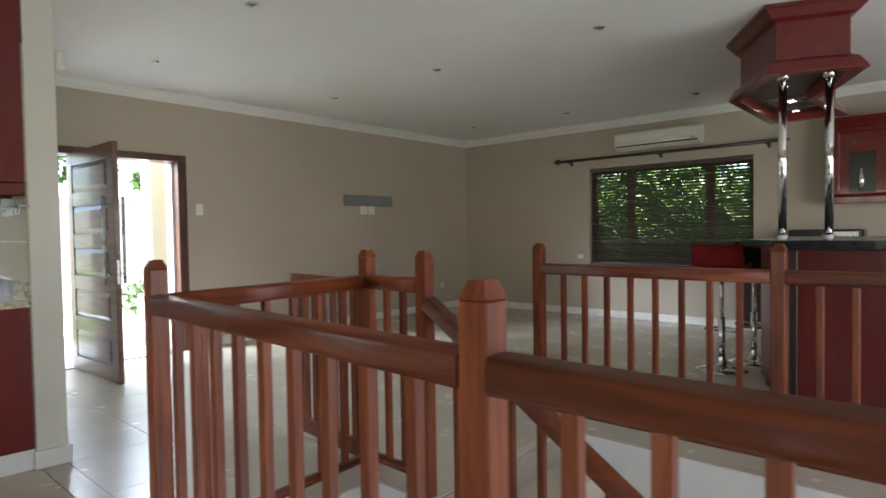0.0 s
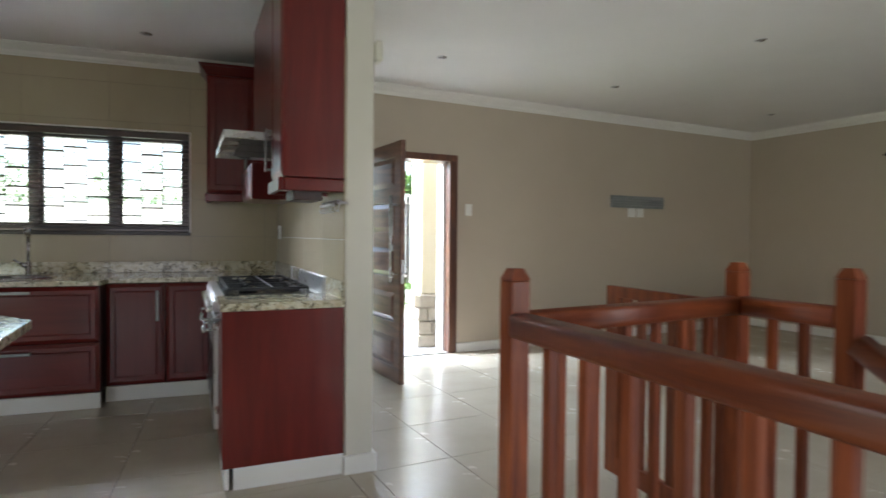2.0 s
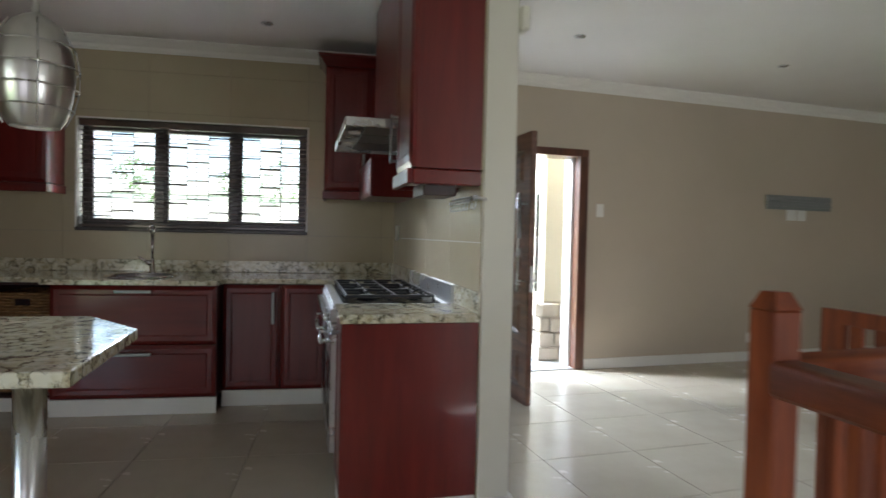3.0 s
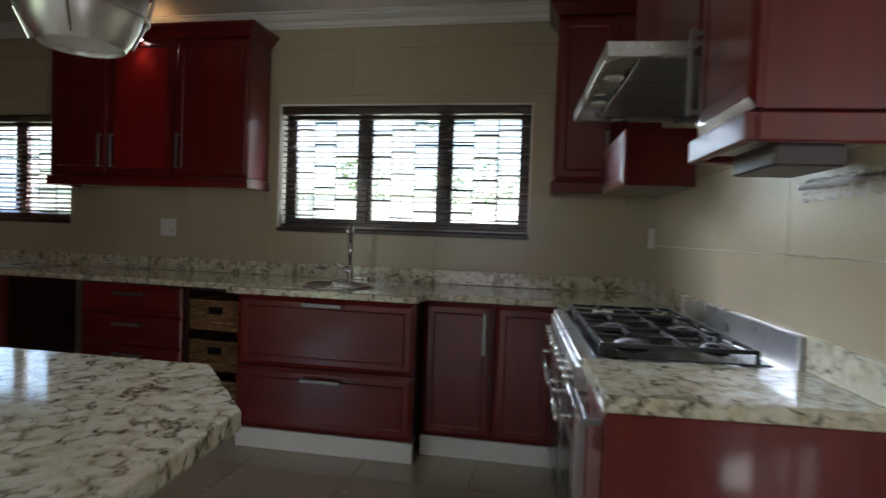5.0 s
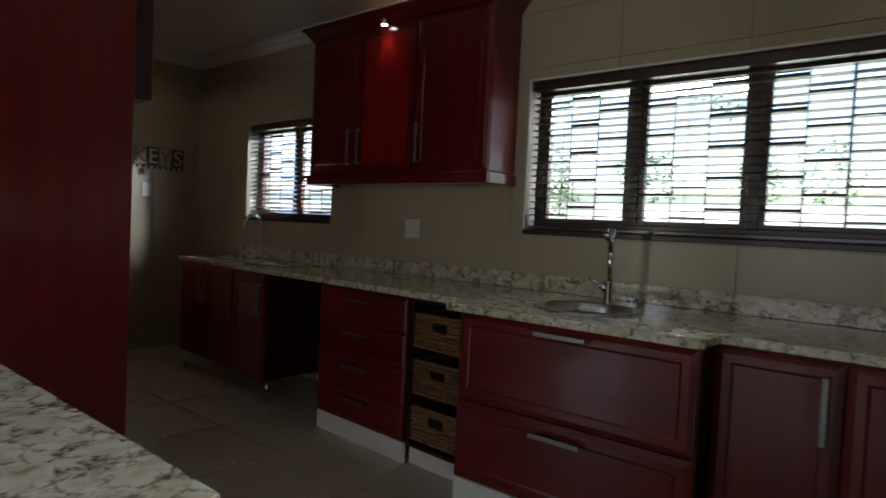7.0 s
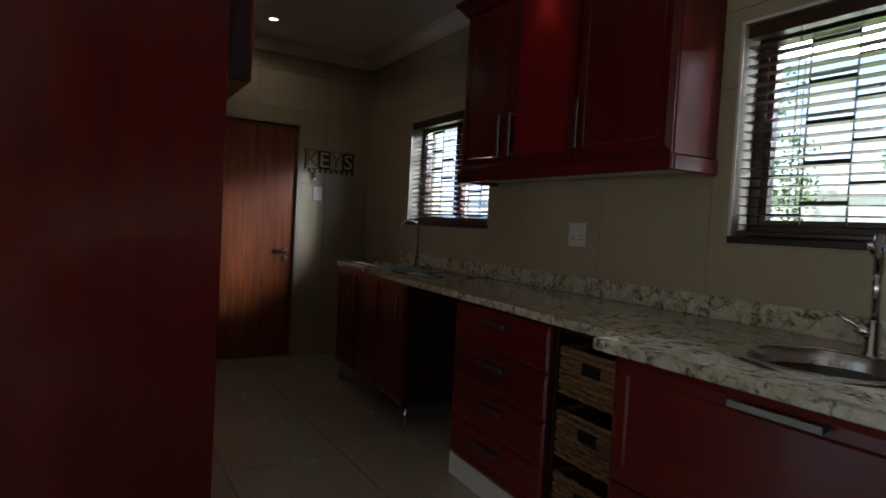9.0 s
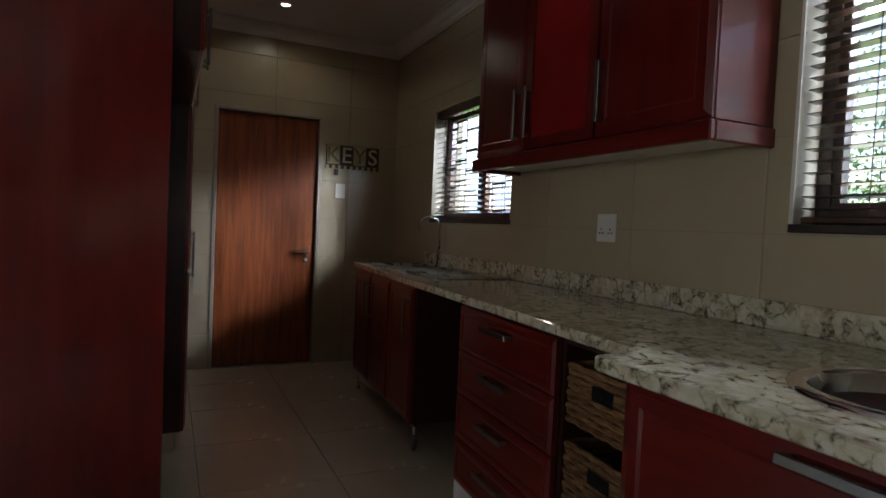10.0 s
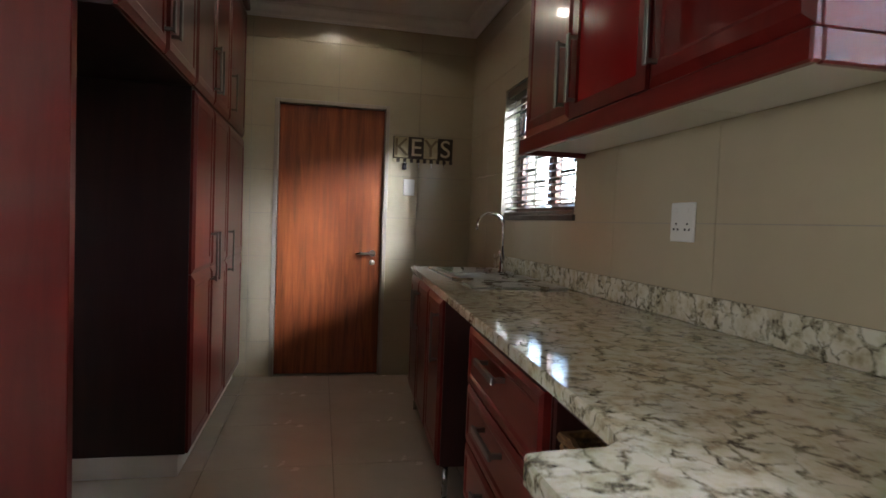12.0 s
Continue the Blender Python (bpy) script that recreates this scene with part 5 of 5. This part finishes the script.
# ---- bar corner of the living room ----


def grown(outline, o):
    """The outline moved outwards by o from its middle."""
    n = len(outline)
    out = []
    for i in range(n):
        p, a, b = Vector(outline[i]), Vector(outline[i - 1]), Vector(outline[(i + 1) % n])
        d1, d2 = (p - a).normalized(), (b - p).normalized()
        n1, n2 = Vector((d1.y, -d1.x)), Vector((d2.y, -d2.x))
        k = (n1 + n2).normalized()
        out.append(tuple(p + k * (o / max(0.3, k.dot(n1)))))
    return out


BARSHAPE = [(-2.70, 4.80), (-2.34, 4.22), (-0.60, 4.22), (-0.60, 4.75), (-2.05, 4.75), (-2.22, 5.05), (-2.22, 5.55), (-2.70, 5.55)]
counter = thing("bar_counter", BAR, "red panelled bar counter with a black granite top", "bar counter")
part("body", prism(bmesh.new(), BARSHAPE, 0.09, 1.055), CHERRY, counter, "dark red panelled front")
part("plinth", prism(bmesh.new(), grown(BARSHAPE, -0.03), 0.0, 0.088), CARCASS_SHADE, counter)
part("top", prism(bmesh.new(), grown(BARSHAPE, 0.13), 1.056, 1.115, 0.008), DARKSTONE, counter, "polished black granite top")
part("corner_panel", boxes((-2.345, 4.205, 0.09, -2.30, 4.218, 1.05), bevel=0.003), CARCASS_SHADE, counter)

HOODSHAPE = [(-2.46, 4.29), (-2.06, 4.50), (-2.30, 4.95), (-2.52, 5.30), (-2.52, 6.2), (-3.02, 6.2), (-2.90, 4.90)]
canopy = thing("bar_canopy", BAR, "red cherry bar canopy with mouldings hung from the ceiling", "canopy")
part("body", prism(bmesh.new(), grown(HOODSHAPE, -0.02), 2.285, 2.60), CHERRY_H, canopy)
part("crown", loft_outlines(bmesh.new(), [(grown(HOODSHAPE, -0.018), 2.56), (grown(HOODSHAPE, 0.02), 2.575), (grown(HOODSHAPE, 0.06), 2.625), (grown(HOODSHAPE, 0.075), 2.63), (grown(HOODSHAPE, 0.075), 2.653)]), CHERRY_H, canopy)
part("skirt", loft_outlines(bmesh.new(), [(grown(HOODSHAPE, -0.019), 2.31), (grown(HOODSHAPE, 0.02), 2.285), (grown(HOODSHAPE, 0.055), 2.22), (grown(HOODSHAPE, 0.06), 2.20), (grown(HOODSHAPE, -0.01), 2.20), (grown(HOODSHAPE, -0.022), 2.28)]), CHERRY_H, canopy)
part("soffit", prism(bmesh.new(), grown(HOODSHAPE, -0.024), 2.272, 2.284), CARCASS_SHADE, canopy, "dark underside")
for i in range(6):
    part("glass_rack_rail", boxes((-2.86, 5.38 + i * 0.10, 2.256, -2.56, 5.392 + i * 0.10, 2.271)), STEEL, canopy)
for x, y in ((-2.60, 4.98), (-2.72, 5.55), (-2.82, 6.08)):
    root = thing("canopy_light", BAR @ pose(x, y, 2.272), "small lit spotlight under the bar canopy", "spotlight", "canopy spotlights")
    part("ring", turned(bmesh.new(), [(0.036, 0.0), (0.036, -0.006), (0.026, -0.004)], seg=20), CHROME, root, "", True)
    part("bulb", turned(bmesh.new(), [(0.0, -0.004), (0.027, -0.0035)], seg=18), LAMP, root)
    la = bpy.data.lights.new("canopy_spot", "SPOT")
    la.energy, la.spot_size, la.color, la.shadow_soft_size = 0.35, radians(80), (1, 0.9, 0.76), 0.025
    ob = new("canopy_spot", la)
    ob.matrix_world = look(BAR @ Vector((x, y, 2.26)), BAR @ Vector((x, y, 0)))
for x, y in ((-2.475, 4.52), (-2.235, 4.66)):
    bm = bmesh.new()
    rod(bm, (x, y, 1.116), (x, y, 2.262), 0.026, 24)
    root = thing("bar_pole", BAR, "polished chrome pole between bar top and canopy", "pole", "bar poles")
    part("tube", bm, CHROME, root, "", True)
    part("collar", turned(bmesh.new(), [(0.027, 0.03), (0.036, 0.028), (0.04, 0.0)], (x, y, 1.116), 24), CHROME, root, "", True)
    part("collar", turned(bmesh.new(), [(0.027, -0.05), (0.036, -0.045), (0.04, 0.0)], (x, y, 2.262), 24), CHROME, root, "", True)


def bar_stool(x, y, turn, mat, label):
    """A gas-lift stool with a curved shell seat, footrest and trumpet base."""
    root = thing("bar_stool", BAR @ pose(x, y, 0, 0, 0, turn), label, "bar stool", "bar stools")
    part("base", turned(bmesh.new(), [(0.0, 0.0), (0.20, 0.0), (0.20, 0.008), (0.12, 0.022), (0.045, 0.05), (0.032, 0.09), (0.03, 0.12)]), CHROME, root, "", True)
    bm = bmesh.new()
    rod(bm, (0, 0, 0.10), (0, 0, 0.45), 0.028, 20)
    rod(bm, (0, 0, 0.45), (0, 0, 0.81), 0.018, 16)
    part("column", bm, CHROME, root, "", True)
    ring = [(0.14 * math.cos(a), 0.05 + 0.14 * math.sin(a), 0.33) for a in np.linspace(-0.6, math.pi + 0.6, 18)]
    part("footrest", tube(bmesh.new(), [(0, 0.0, 0.33)] + ring + [(0, 0.0, 0.33)], 0.009, 8), CHROME, root, "", True)
    bm = bmesh.new()
    nu, nv = 14, 12
    grid = []
    for i in range(nv + 1):
        v = i / nv
        row = []
        for j in range(nu + 1):
            u = -1 + 2 * j / nu
            if v < 0.55:
                yy, zz = 0.20 - 0.36 * (v / 0.55), 0.85 - 0.03 * math.sin(math.pi * v / 0.55)
            else:
                k = (v - 0.55) / 0.45
                yy, zz = -0.16 - 0.07 * k, 0.85 + 0.20 * k
            w = 0.205 * (1 - 0.12 * v ** 2)
            row.append(bm.verts.new((u * w, yy + 0.07 * u * u * max(0, v - 0.4), zz + 0.06 * u * u * (1 - 0.5 * v))))
        grid.append(row)
    for i in range(nv):
        for j in range(nu):
            bm.faces.new((grid[i][j], grid[i][j + 1], grid[i + 1][j + 1], grid[i + 1][j]))
    bmesh.ops.solidify(bm, geom=bm.faces[:], thickness=0.04)
    part("seat_shell", bm, mat, root, "", True)
    bm = bmesh.new()
    rod(bm, (0.03, 0, 0.785), (0.17, 0.02, 0.775), 0.006, 8)
    part("lift_lever", bm, CHROME, root)
    return root


bar_stool(-3.08, 5.05, 10, REDSEAT, "red leatherette bar stool on a chrome gas-lift base")
bar_stool(-2.98, 5.5, 30, BLACKSEAT, "black leatherette bar stool on a chrome gas-lift base")

back = thing("back_counter", LIVING @ facing("south", -3.05, 6.66), "dark low counter behind the bar against the wall", "counter")
part("body", boxes((0, 0, 0.09, 3.8, 0.48, 1.02), bevel=0.003), CARCASS_SHADE, back)
part("top", boxes((-0.02, -0.025, 1.022, 3.82, 0.498, 1.06), bevel=0.005), DARKSTONE, back)
grill = thing("countertop_appliance", LIVING @ facing("south", -2.60, 6.80, 1.061), "black and steel appliance on the counter by the wall", "appliance")
part("body", boxes((0, 0, 0.0, 0.70, 0.30, 0.155), bevel=0.012), BLACK, grill)
part("trim", boxes((0.02, -0.006, 0.02, 0.68, 0.0, 0.05), bevel=0.002), STEEL, grill)
part("front_panel", boxes((0.36, -0.008, 0.06, 0.66, 0.0, 0.13), bevel=0.002), STEEL, grill)
wall_unit(LIVING @ facing("south", -2.19, 6.83), 2.4, 0.325, 1.49, 2.39, "dark red wall cabinets behind the bar", [(0.004, 0.59, "panel", None), (0.596, 1.19, "panel", "l"), (1.196, 1.79, "panel", "l"), (1.796, 2.396, "panel", "l")])
gl = thing("bar_glass_panel", LIVING @ facing("south", -2.02, 6.805, 1.60), "black glass panel with a silver bottle shape", "panel")
part("panel", boxes((0.0, -0.006, 0, 0.22, 0.0, 0.42), bevel=0.002), BLACK, gl)
part("bottle_shape", turned(bmesh.new(), [(0.0, 0), (0.026, 0.0), (0.026, 0.12), (0.010, 0.17), (0.010, 0.22), (0.0, 0.221)], (0.10, -0.035, 0.03), 18), CHROME, gl, "", True)

# ---- living room wall fittings ----
ac = thing("air_conditioner", LIVING @ facing("south", -4.72, NY - 0.002, 2.325), "off-white wall-mounted air conditioner above the window", "air conditioner")
bm = bmesh.new()
prof = [(0.0, 0.0), (-0.10, 0.0), (-0.175, 0.035), (-0.195, 0.08), (-0.195, 0.20), (-0.18, 0.225), (-0.16, 0.235), (0.0, 0.235)]
e1 = [bm.verts.new((0.0, y, z)) for y, z in prof]
e2 = [bm.verts.new((1.12, y, z)) for y, z in prof]
for i in range(len(prof)):
    j = (i + 1) % len(prof)
    bm.faces.new((e1[i], e1[j], e2[j], e2[i]))
bm.faces.new(e1), bm.faces.new(e2[::-1])
bmesh.ops.recalc_face_normals(bm, faces=bm.faces[:])
part("case", bm, ACPLASTIC, ac)
part("louvre", boxes((0.02, -0.188, 0.040, 1.10, -0.172, 0.056)), BLACK, ac, "dark air outlet slot")
part("flap", boxes((0.02, -0.193, 0.058, 1.04, -0.186, 0.082), bevel=0.002), ACPLASTIC, ac)
part("seam", boxes((0.0, -0.198, 0.092, 1.12, -0.194, 0.096)), STEEL, ac)
part("badge", boxes((1.02, -0.197, 0.062, 1.08, -0.193, 0.085)), STEEL, ac)
rodt = thing("curtain_rod", LIVING, "dark wooden curtain rod with pointed finials", "curtain rod")
bm = bmesh.new()
rod(bm, (-5.64, NY - 0.10, 2.262), (-2.72, NY - 0.10, 2.262), 0.021, 16)
part("pole", bm, WINWOOD, rodt, "", True)
for s, x in ((-1, -5.64), (1, -2.72)):
    bm = bmesh.new()
    rod(bm, (x, NY - 0.10, 2.262), (x + s * 0.02, NY - 0.10, 2.262), 0.036, 16, 0.042)
    rod(bm, (x + s * 0.02, NY - 0.10, 2.262), (x + s * 0.10, NY - 0.10, 2.262), 0.042 if s > 0 else 0.042, 16, 0.004)
    part("finial", bm, WINWOOD, rodt, "", True)
for x in (-5.48, -4.15, -2.86):
    part("bracket", boxes((x - 0.012, NY - 0.115, 2.227, x + 0.012, NY, 2.245), (x - 0.018, NY - 0.012, 2.197, x + 0.018, NY, 2.287)), WINWOOD, rodt)
plate("wall_outlet", LIVING @ facing("south", -5.35, NY, 0.86), 0.10, 0.06, "small dark outlet beside the living room window", "socket", "blank")

# ---- cabinet spotlights ----
spotl = thing("cabinet_spotlight", pose(-7.16, -3.06, 2.525), "small lit spotlight under the cabinet's crown", "spotlight")
part("head", turned(bmesh.new(), [(0.0, 0.0), (0.024, 0.0), (0.026, 0.03), (0.0, 0.032)], seg=16), CHROME, spotl, "", True)
part("bulb", turned(bmesh.new(), [(0.0, -0.002), (0.02, -0.0015)], seg=16), LAMP, spotl)
part("arm", boxes((-0.045, -0.008, 0.012, 0, 0.008, 0.02)), CHROME, spotl)
la = bpy.data.lights.new("cabinet_spot", "SPOT")
la.energy, la.spot_size, la.color, la.shadow_soft_size = 0.25, radians(70), (1, 0.78, 0.5), 0.02
ob = new("cabinet_spot", la)
ob.matrix_world = look((-7.16, -3.06, 2.515), (-7.20, -3.06, 1.6))
up = thing("cabinet_top_lamp", pose(-7.33, -3.05, 2.626), "small warm lamp on top of the wall cabinet", "lamp")
part("bulb", turned(bmesh.new(), [(0.0, 0.0), (0.015, 0.0), (0.018, 0.012), (0.0, 0.02)], seg=16), glow("warm_lamp", (1, 0.6, 0.25), 12.0), up)

# ---- outside ----


def ground():
    bm = bmesh.new()
    o = [(-150, -150), (150, -150), (150, 150), (-150, 150)]
    i = [(WX - T + 0.002, DY - T), (EX + T, DY - T), (EX + T, NY + T), (WX - T + 0.002, NY + T)]
    a = [bm.verts.new((x, y, -0.16)) for x, y in o]
    b = [bm.verts.new((x, y, -0.16)) for x, y in i]
    for k in range(4):
        bm.faces.new((a[k], a[(k + 1) % 4], b[(k + 1) % 4], b[k]))
    return structure("ground", bm, GRASS, "green lawn around the house", "ground")


ground()
pave = structure("pavement_entrance", boxes((-12.2, 0.2, -0.3, WX - T - 0.002, 4.2, -0.045)), GROUT, "grey paving slabs before the front door", "pavement")
for i in range(7):
    for j in range(7):
        x, y = -12.16 + i * 0.63, 0.24 + j * 0.565
        ob = part("slab", boxes((x, y, -0.06, x + 0.615, y + 0.55, -0.035 + 0.003 * ((i * 3 + j) % 3)), bevel=0.006), PAVING, pave)
porch = thing("porch_pillar", pose(-8.55, 2.22, -0.04), "cream plastered porch pillar on a rough stone base", "pillar")
part("shaft", boxes((-0.19, -0.19, 0.62, 0.19, 0.19, 2.93), bevel=0.01), EXTWALL, porch)
part("stone_core", boxes((-0.20, -0.20, 0.0, 0.20, 0.20, 0.62)), STONE, porch)
rng = random.Random(5)
for side in range(4):
    z = 0.0
    for row in range(4):
        h = 0.155
        u = -0.245
        while u < 0.20:
            w = min(rng.uniform(0.12, 0.24), 0.245 - u)
            d = rng.uniform(0.03, 0.055)
            bm = boxes((u + 0.005, -0.20 - d, z + 0.005, u + w - 0.005, -0.195, z + h - 0.006), bevel=0.012)
            for v in bm.verts:
                v.co += Vector((rng.uniform(-0.006, 0.006), rng.uniform(-0.006, 0.004), rng.uniform(-0.006, 0.006)))
            bmesh.ops.rotate(bm, verts=bm.verts, cent=(0, 0, 0), matrix=Matrix.Rotation(side * math.pi / 2, 3, "Z"))
            part("stone", bm, STONE, porch)
            u += w
        z += h
wall = thing("boundary_wall", pose(0, 0, -0.16), "white plastered garden wall with a flat coping", "garden wall")
part("wall", boxes((-12.75, -12, 0, -12.5, 14, 2.0)), EXTWHITE, wall)
part("coping", boxes((-12.79, -12, 2.0, -12.46, 14, 2.07), bevel=0.01), EXTWHITE, wall)
nwall = thing("boundary_wall", pose(-1.0, 3.6, -0.16), "shaded white plastered garden wall beyond the window", "garden wall")
part("wall", boxes((-14, 9.9, 0, 4, 10.1, 2.2)), EXTWHITE, nwall)
part("coping", boxes((-14, 9.86, 2.2, 4, 10.14, 2.27), bevel=0.01), EXTWHITE, nwall)
fence = thing("timber_fence", pose(-10.6, -6.2, -0.16), "red-brown timber screen in the garden", "fence")
for i in range(14):
    part("board", boxes((0, i * 0.12, 0.05, 0.022, i * 0.12 + 0.10, 1.85), bevel=0.003), FENCE, fence)
for z in (0.4, 1.5):
    part("fence_rail", boxes((-0.04, 0, z, 0, 1.68, z + 0.08)), FENCE, fence)


def leaves(name, lo, hi, n, size, label, seed, lumps=14):
    """A hedge's or crown's foliage: many small bent leaves in uneven clumps."""
    r = np.random.RandomState(seed)
    lo, hi = np.array(lo), np.array(hi)
    cen = lo + (hi - lo) * r.rand(lumps, 3)
    rad = (hi - lo).min() * r.uniform(0.35, 0.75, lumps)
    k = r.randint(0, lumps, n)
    d = r.normal(size=(n, 3))
    d /= np.linalg.norm(d, axis=1)[:, None]
    p = cen[k] + d * (rad[k] * r.uniform(0.55, 1.05, n))[:, None]
    p[:, 2] = np.maximum(p[:, 2], lo[2])
    a = r.normal(size=(n, 3))
    a /= np.linalg.norm(a, axis=1)[:, None]
    b = np.cross(a, r.normal(size=(n, 3)))
    b /= np.linalg.norm(b, axis=1)[:, None]
    s = size * r.uniform(0.6, 1.4, n)[:, None]
    v = np.stack([p - a * s, p + b * s * 0.4, p + a * s, p - b * s * 0.4], 1).reshape(-1, 3)
    me = bpy.data.meshes.new(name)
    me.from_pydata(v.tolist(), [], np.arange(4 * n).reshape(-1, 4).tolist())
    me.materials.append(LEAF)
    ob = new(name, me)
    return tagged(ob, label, "foliage", kind="stuff")


leaves("hedge_leaves", (-12.4, -8.5, 1.5), (-11.8, 1.0, 3.2), 4200, 0.034, "loose green garden shrub leaves", 3, 16)
leaves("wall_creeper_leaves", (-12.4, 0.2, 1.9), (-11.9, 8.0, 3.4), 7000, 0.09, "green creeper leaves above the garden wall", 4, 40)
leaves("north_tree_leaves", (-9.5, 10.3, 0.0), (-1.0, 11.6, 4.2), 120000, 0.06, "dense shaded green tree leaves outside the window", 5, 150)
leaves("low_shrub_leaves", (-11.6, 2.5, -0.1), (-10.6, 4.2, 0.5), 2500, 0.06, "low green shrub leaves beside the paving", 6, 12)
for i, (x, y) in enumerate(((-12.0, -6.4), (-7.0, 11.8), (-3.8, 11.8))):
    bm = bmesh.new()
    rod(bm, (x, y, -0.16), (x + 0.08, y + 0.05, 1.2), 0.07, 10, 0.05)
    rod(bm, (x + 0.08, y + 0.05, 1.2), (x + 0.35, y + 0.3, 2.5), 0.045, 8, 0.02)
    rod(bm, (x + 0.08, y + 0.05, 1.2), (x - 0.25, y - 0.3, 2.4), 0.04, 8, 0.02)
    single("shrub_trunk", bm, BARK, "brown forked shrub trunk in the hedge", "trunk", "hedge trunks", True)

# ---- tiles ----
def clipped(poly, region):
    """The part of a convex outline that lies inside a convex region given counter-clockwise."""
    n = len(region)
    for k in range(n):
        (ax, ay), (bx, by) = region[k], region[(k + 1) % n]
        side = [(bx - ax) * (y - ay) - (by - ay) * (x - ax) for x, y in poly]
        out = []
        for q in range(len(poly)):
            p, r, f, g = poly[q], poly[(q + 1) % len(poly)], side[q], side[(q + 1) % len(poly)]
            if f >= 0:
                out.append(p)
            if f * g < 0:
                t = f / (f - g)
                out.append((p[0] + (r[0] - p[0]) * t, p[1] + (r[1] - p[1]) * t))
        poly = out
        if len(poly) < 3:
            return []
    return poly


WHOLE = {}


def pave(frame_of, region, ox, oy, s=0.605, gap=0.0045):
    """Square floor tiles of a frame's grid, cut to a convex region of that frame."""
    xs, ys = [p[0] for p in region], [p[1] for p in region]
    for i in range(math.floor((min(xs) - ox) / s), math.ceil((max(xs) - ox) / s)):
        for j in range(math.floor((min(ys) - oy) / s), math.ceil((max(ys) - oy) / s)):
            a, b, c, d = ox + i * s + gap / 2, oy + j * s + gap / 2, ox + (i + 1) * s - gap / 2, oy + (j + 1) * s - gap / 2
            full = [(a, b), (c, b), (c, d), (a, d)]
            cut = clipped(full, region)
            if len(cut) < 3 or abs(sum(p[0] * q[1] - q[0] * p[1] for p, q in zip(cut, cut[1:] + cut[:1]))) < 0.002:
                continue
            whole = cut == full
            if whole and s in WHOLE:
                me = WHOLE[s]
            else:
                bm = boxes((0, 0, -0.0079, c - a, d - b, 0.0), bevel=0.0012) if whole else prism(bmesh.new(), [(x - a, y - b) for x, y in cut], -0.0079, 0.0)
                me = bpy.data.meshes.new("tile")
                bm.to_mesh(me)
                bm.free()
                me.materials.append(TILE)
                if whole:
                    WHOLE[s] = me
            ob = new("tile", me)
            ob.parent = floor
            ob.matrix_local = frame_of @ Matrix.Translation((a, b, 0))


def rect(x0, y0, x1, y1):
    return [(x0, y0), (x1, y0), (x1, y1), (x0, y1)]


def local(points):
    return [tuple((LIVING.inverted() @ Vector((x, y, 0)))[:2]) for x, y, *_ in points]


pave(Matrix(), [(WX, DY), (-4.93, DY), (-4.93, 0.54), (WX, 0.37)], -6.43, -4.217)
pave(LIVING, local([(-4.925, SY), (EX, SY), LIVING @ Vector((2.2, HY0 - 0.004, 0)), LIVING @ Vector((-4.885, HY0 - 0.004, 0))]), -4.875, 0.84)
pave(LIVING, rect(WX, HY0, HX0 - 0.01, HY1), -4.875, 0.84)
pave(LIVING, rect(HX0 - 0.006, HYB + 0.01, HXB - 0.01, HY1), -4.875, 0.84)
pave(LIVING, rect(WX, HY1 + 0.004, 2.2, NY), -4.875, 0.84)


def wall_tiles(parent, axis, at, thick, a0, a1, holes, origin, z0=0.0, z1=TOP, w=0.628, h=0.3235, zo=-0.055, side=1):
    """Large rectangular wall tiles set proud of their grout, cut round openings."""
    gap = 0.003
    cuts_a = sorted({a for hl in holes for a in hl[:2]})
    cuts_z = sorted({z for hl in holes for z in hl[2:]})
    k0, k1 = math.floor((a0 - origin) / w), math.ceil((a1 - origin) / w)
    m0, m1 = math.floor((z0 - zo) / h), math.ceil((z1 - zo) / h)
    for k in range(k0, k1):
        for q in range(m0, m1):
            ra, rb = max(a0, origin + k * w + gap / 2), min(a1, origin + (k + 1) * w - gap / 2)
            za, zb = max(z0, zo + q * h + gap / 2), min(z1, zo + (q + 1) * h - gap / 2)
            if rb - ra < 0.015 or zb - za < 0.015:
                continue
            xs = [ra] + [c for c in cuts_a if ra + 0.002 < c < rb - 0.002] + [rb]
            zs = [za] + [c for c in cuts_z if za + 0.002 < c < zb - 0.002] + [zb]
            bm = bmesh.new()
            for p, r in zip(xs, xs[1:]):
                for s, t in zip(zs, zs[1:]):
                    mp, mz = (p + r) / 2, (s + t) / 2
                    if any(hl[0] < mp < hl[1] and hl[2] < mz < hl[3] for hl in holes):
                        continue
                    if axis == "y":
                        box(bm, at, p, s, at + side * thick, r, t)
                    else:
                        box(bm, p, at, s, r, at + side * thick, t)
            if len(bm.verts):
                part("wall_tile", bm, WTILE, parent)
            else:
                bm.free()


wall_tiles(wall_kitchen_west, "y", WX - 0.008, 0.008, DY, 0.36, [KWIN, SWIN], -2.266)
wall_tiles(wall_scullery_south, "x", DY - 0.008, 0.008, WX, -5.14, [KDOOR], -6.445)
wall_tiles(wall_partition, "x", 0.508, 0.007, WX, -4.945, [], -5.498, side=-1, z1=2.3)
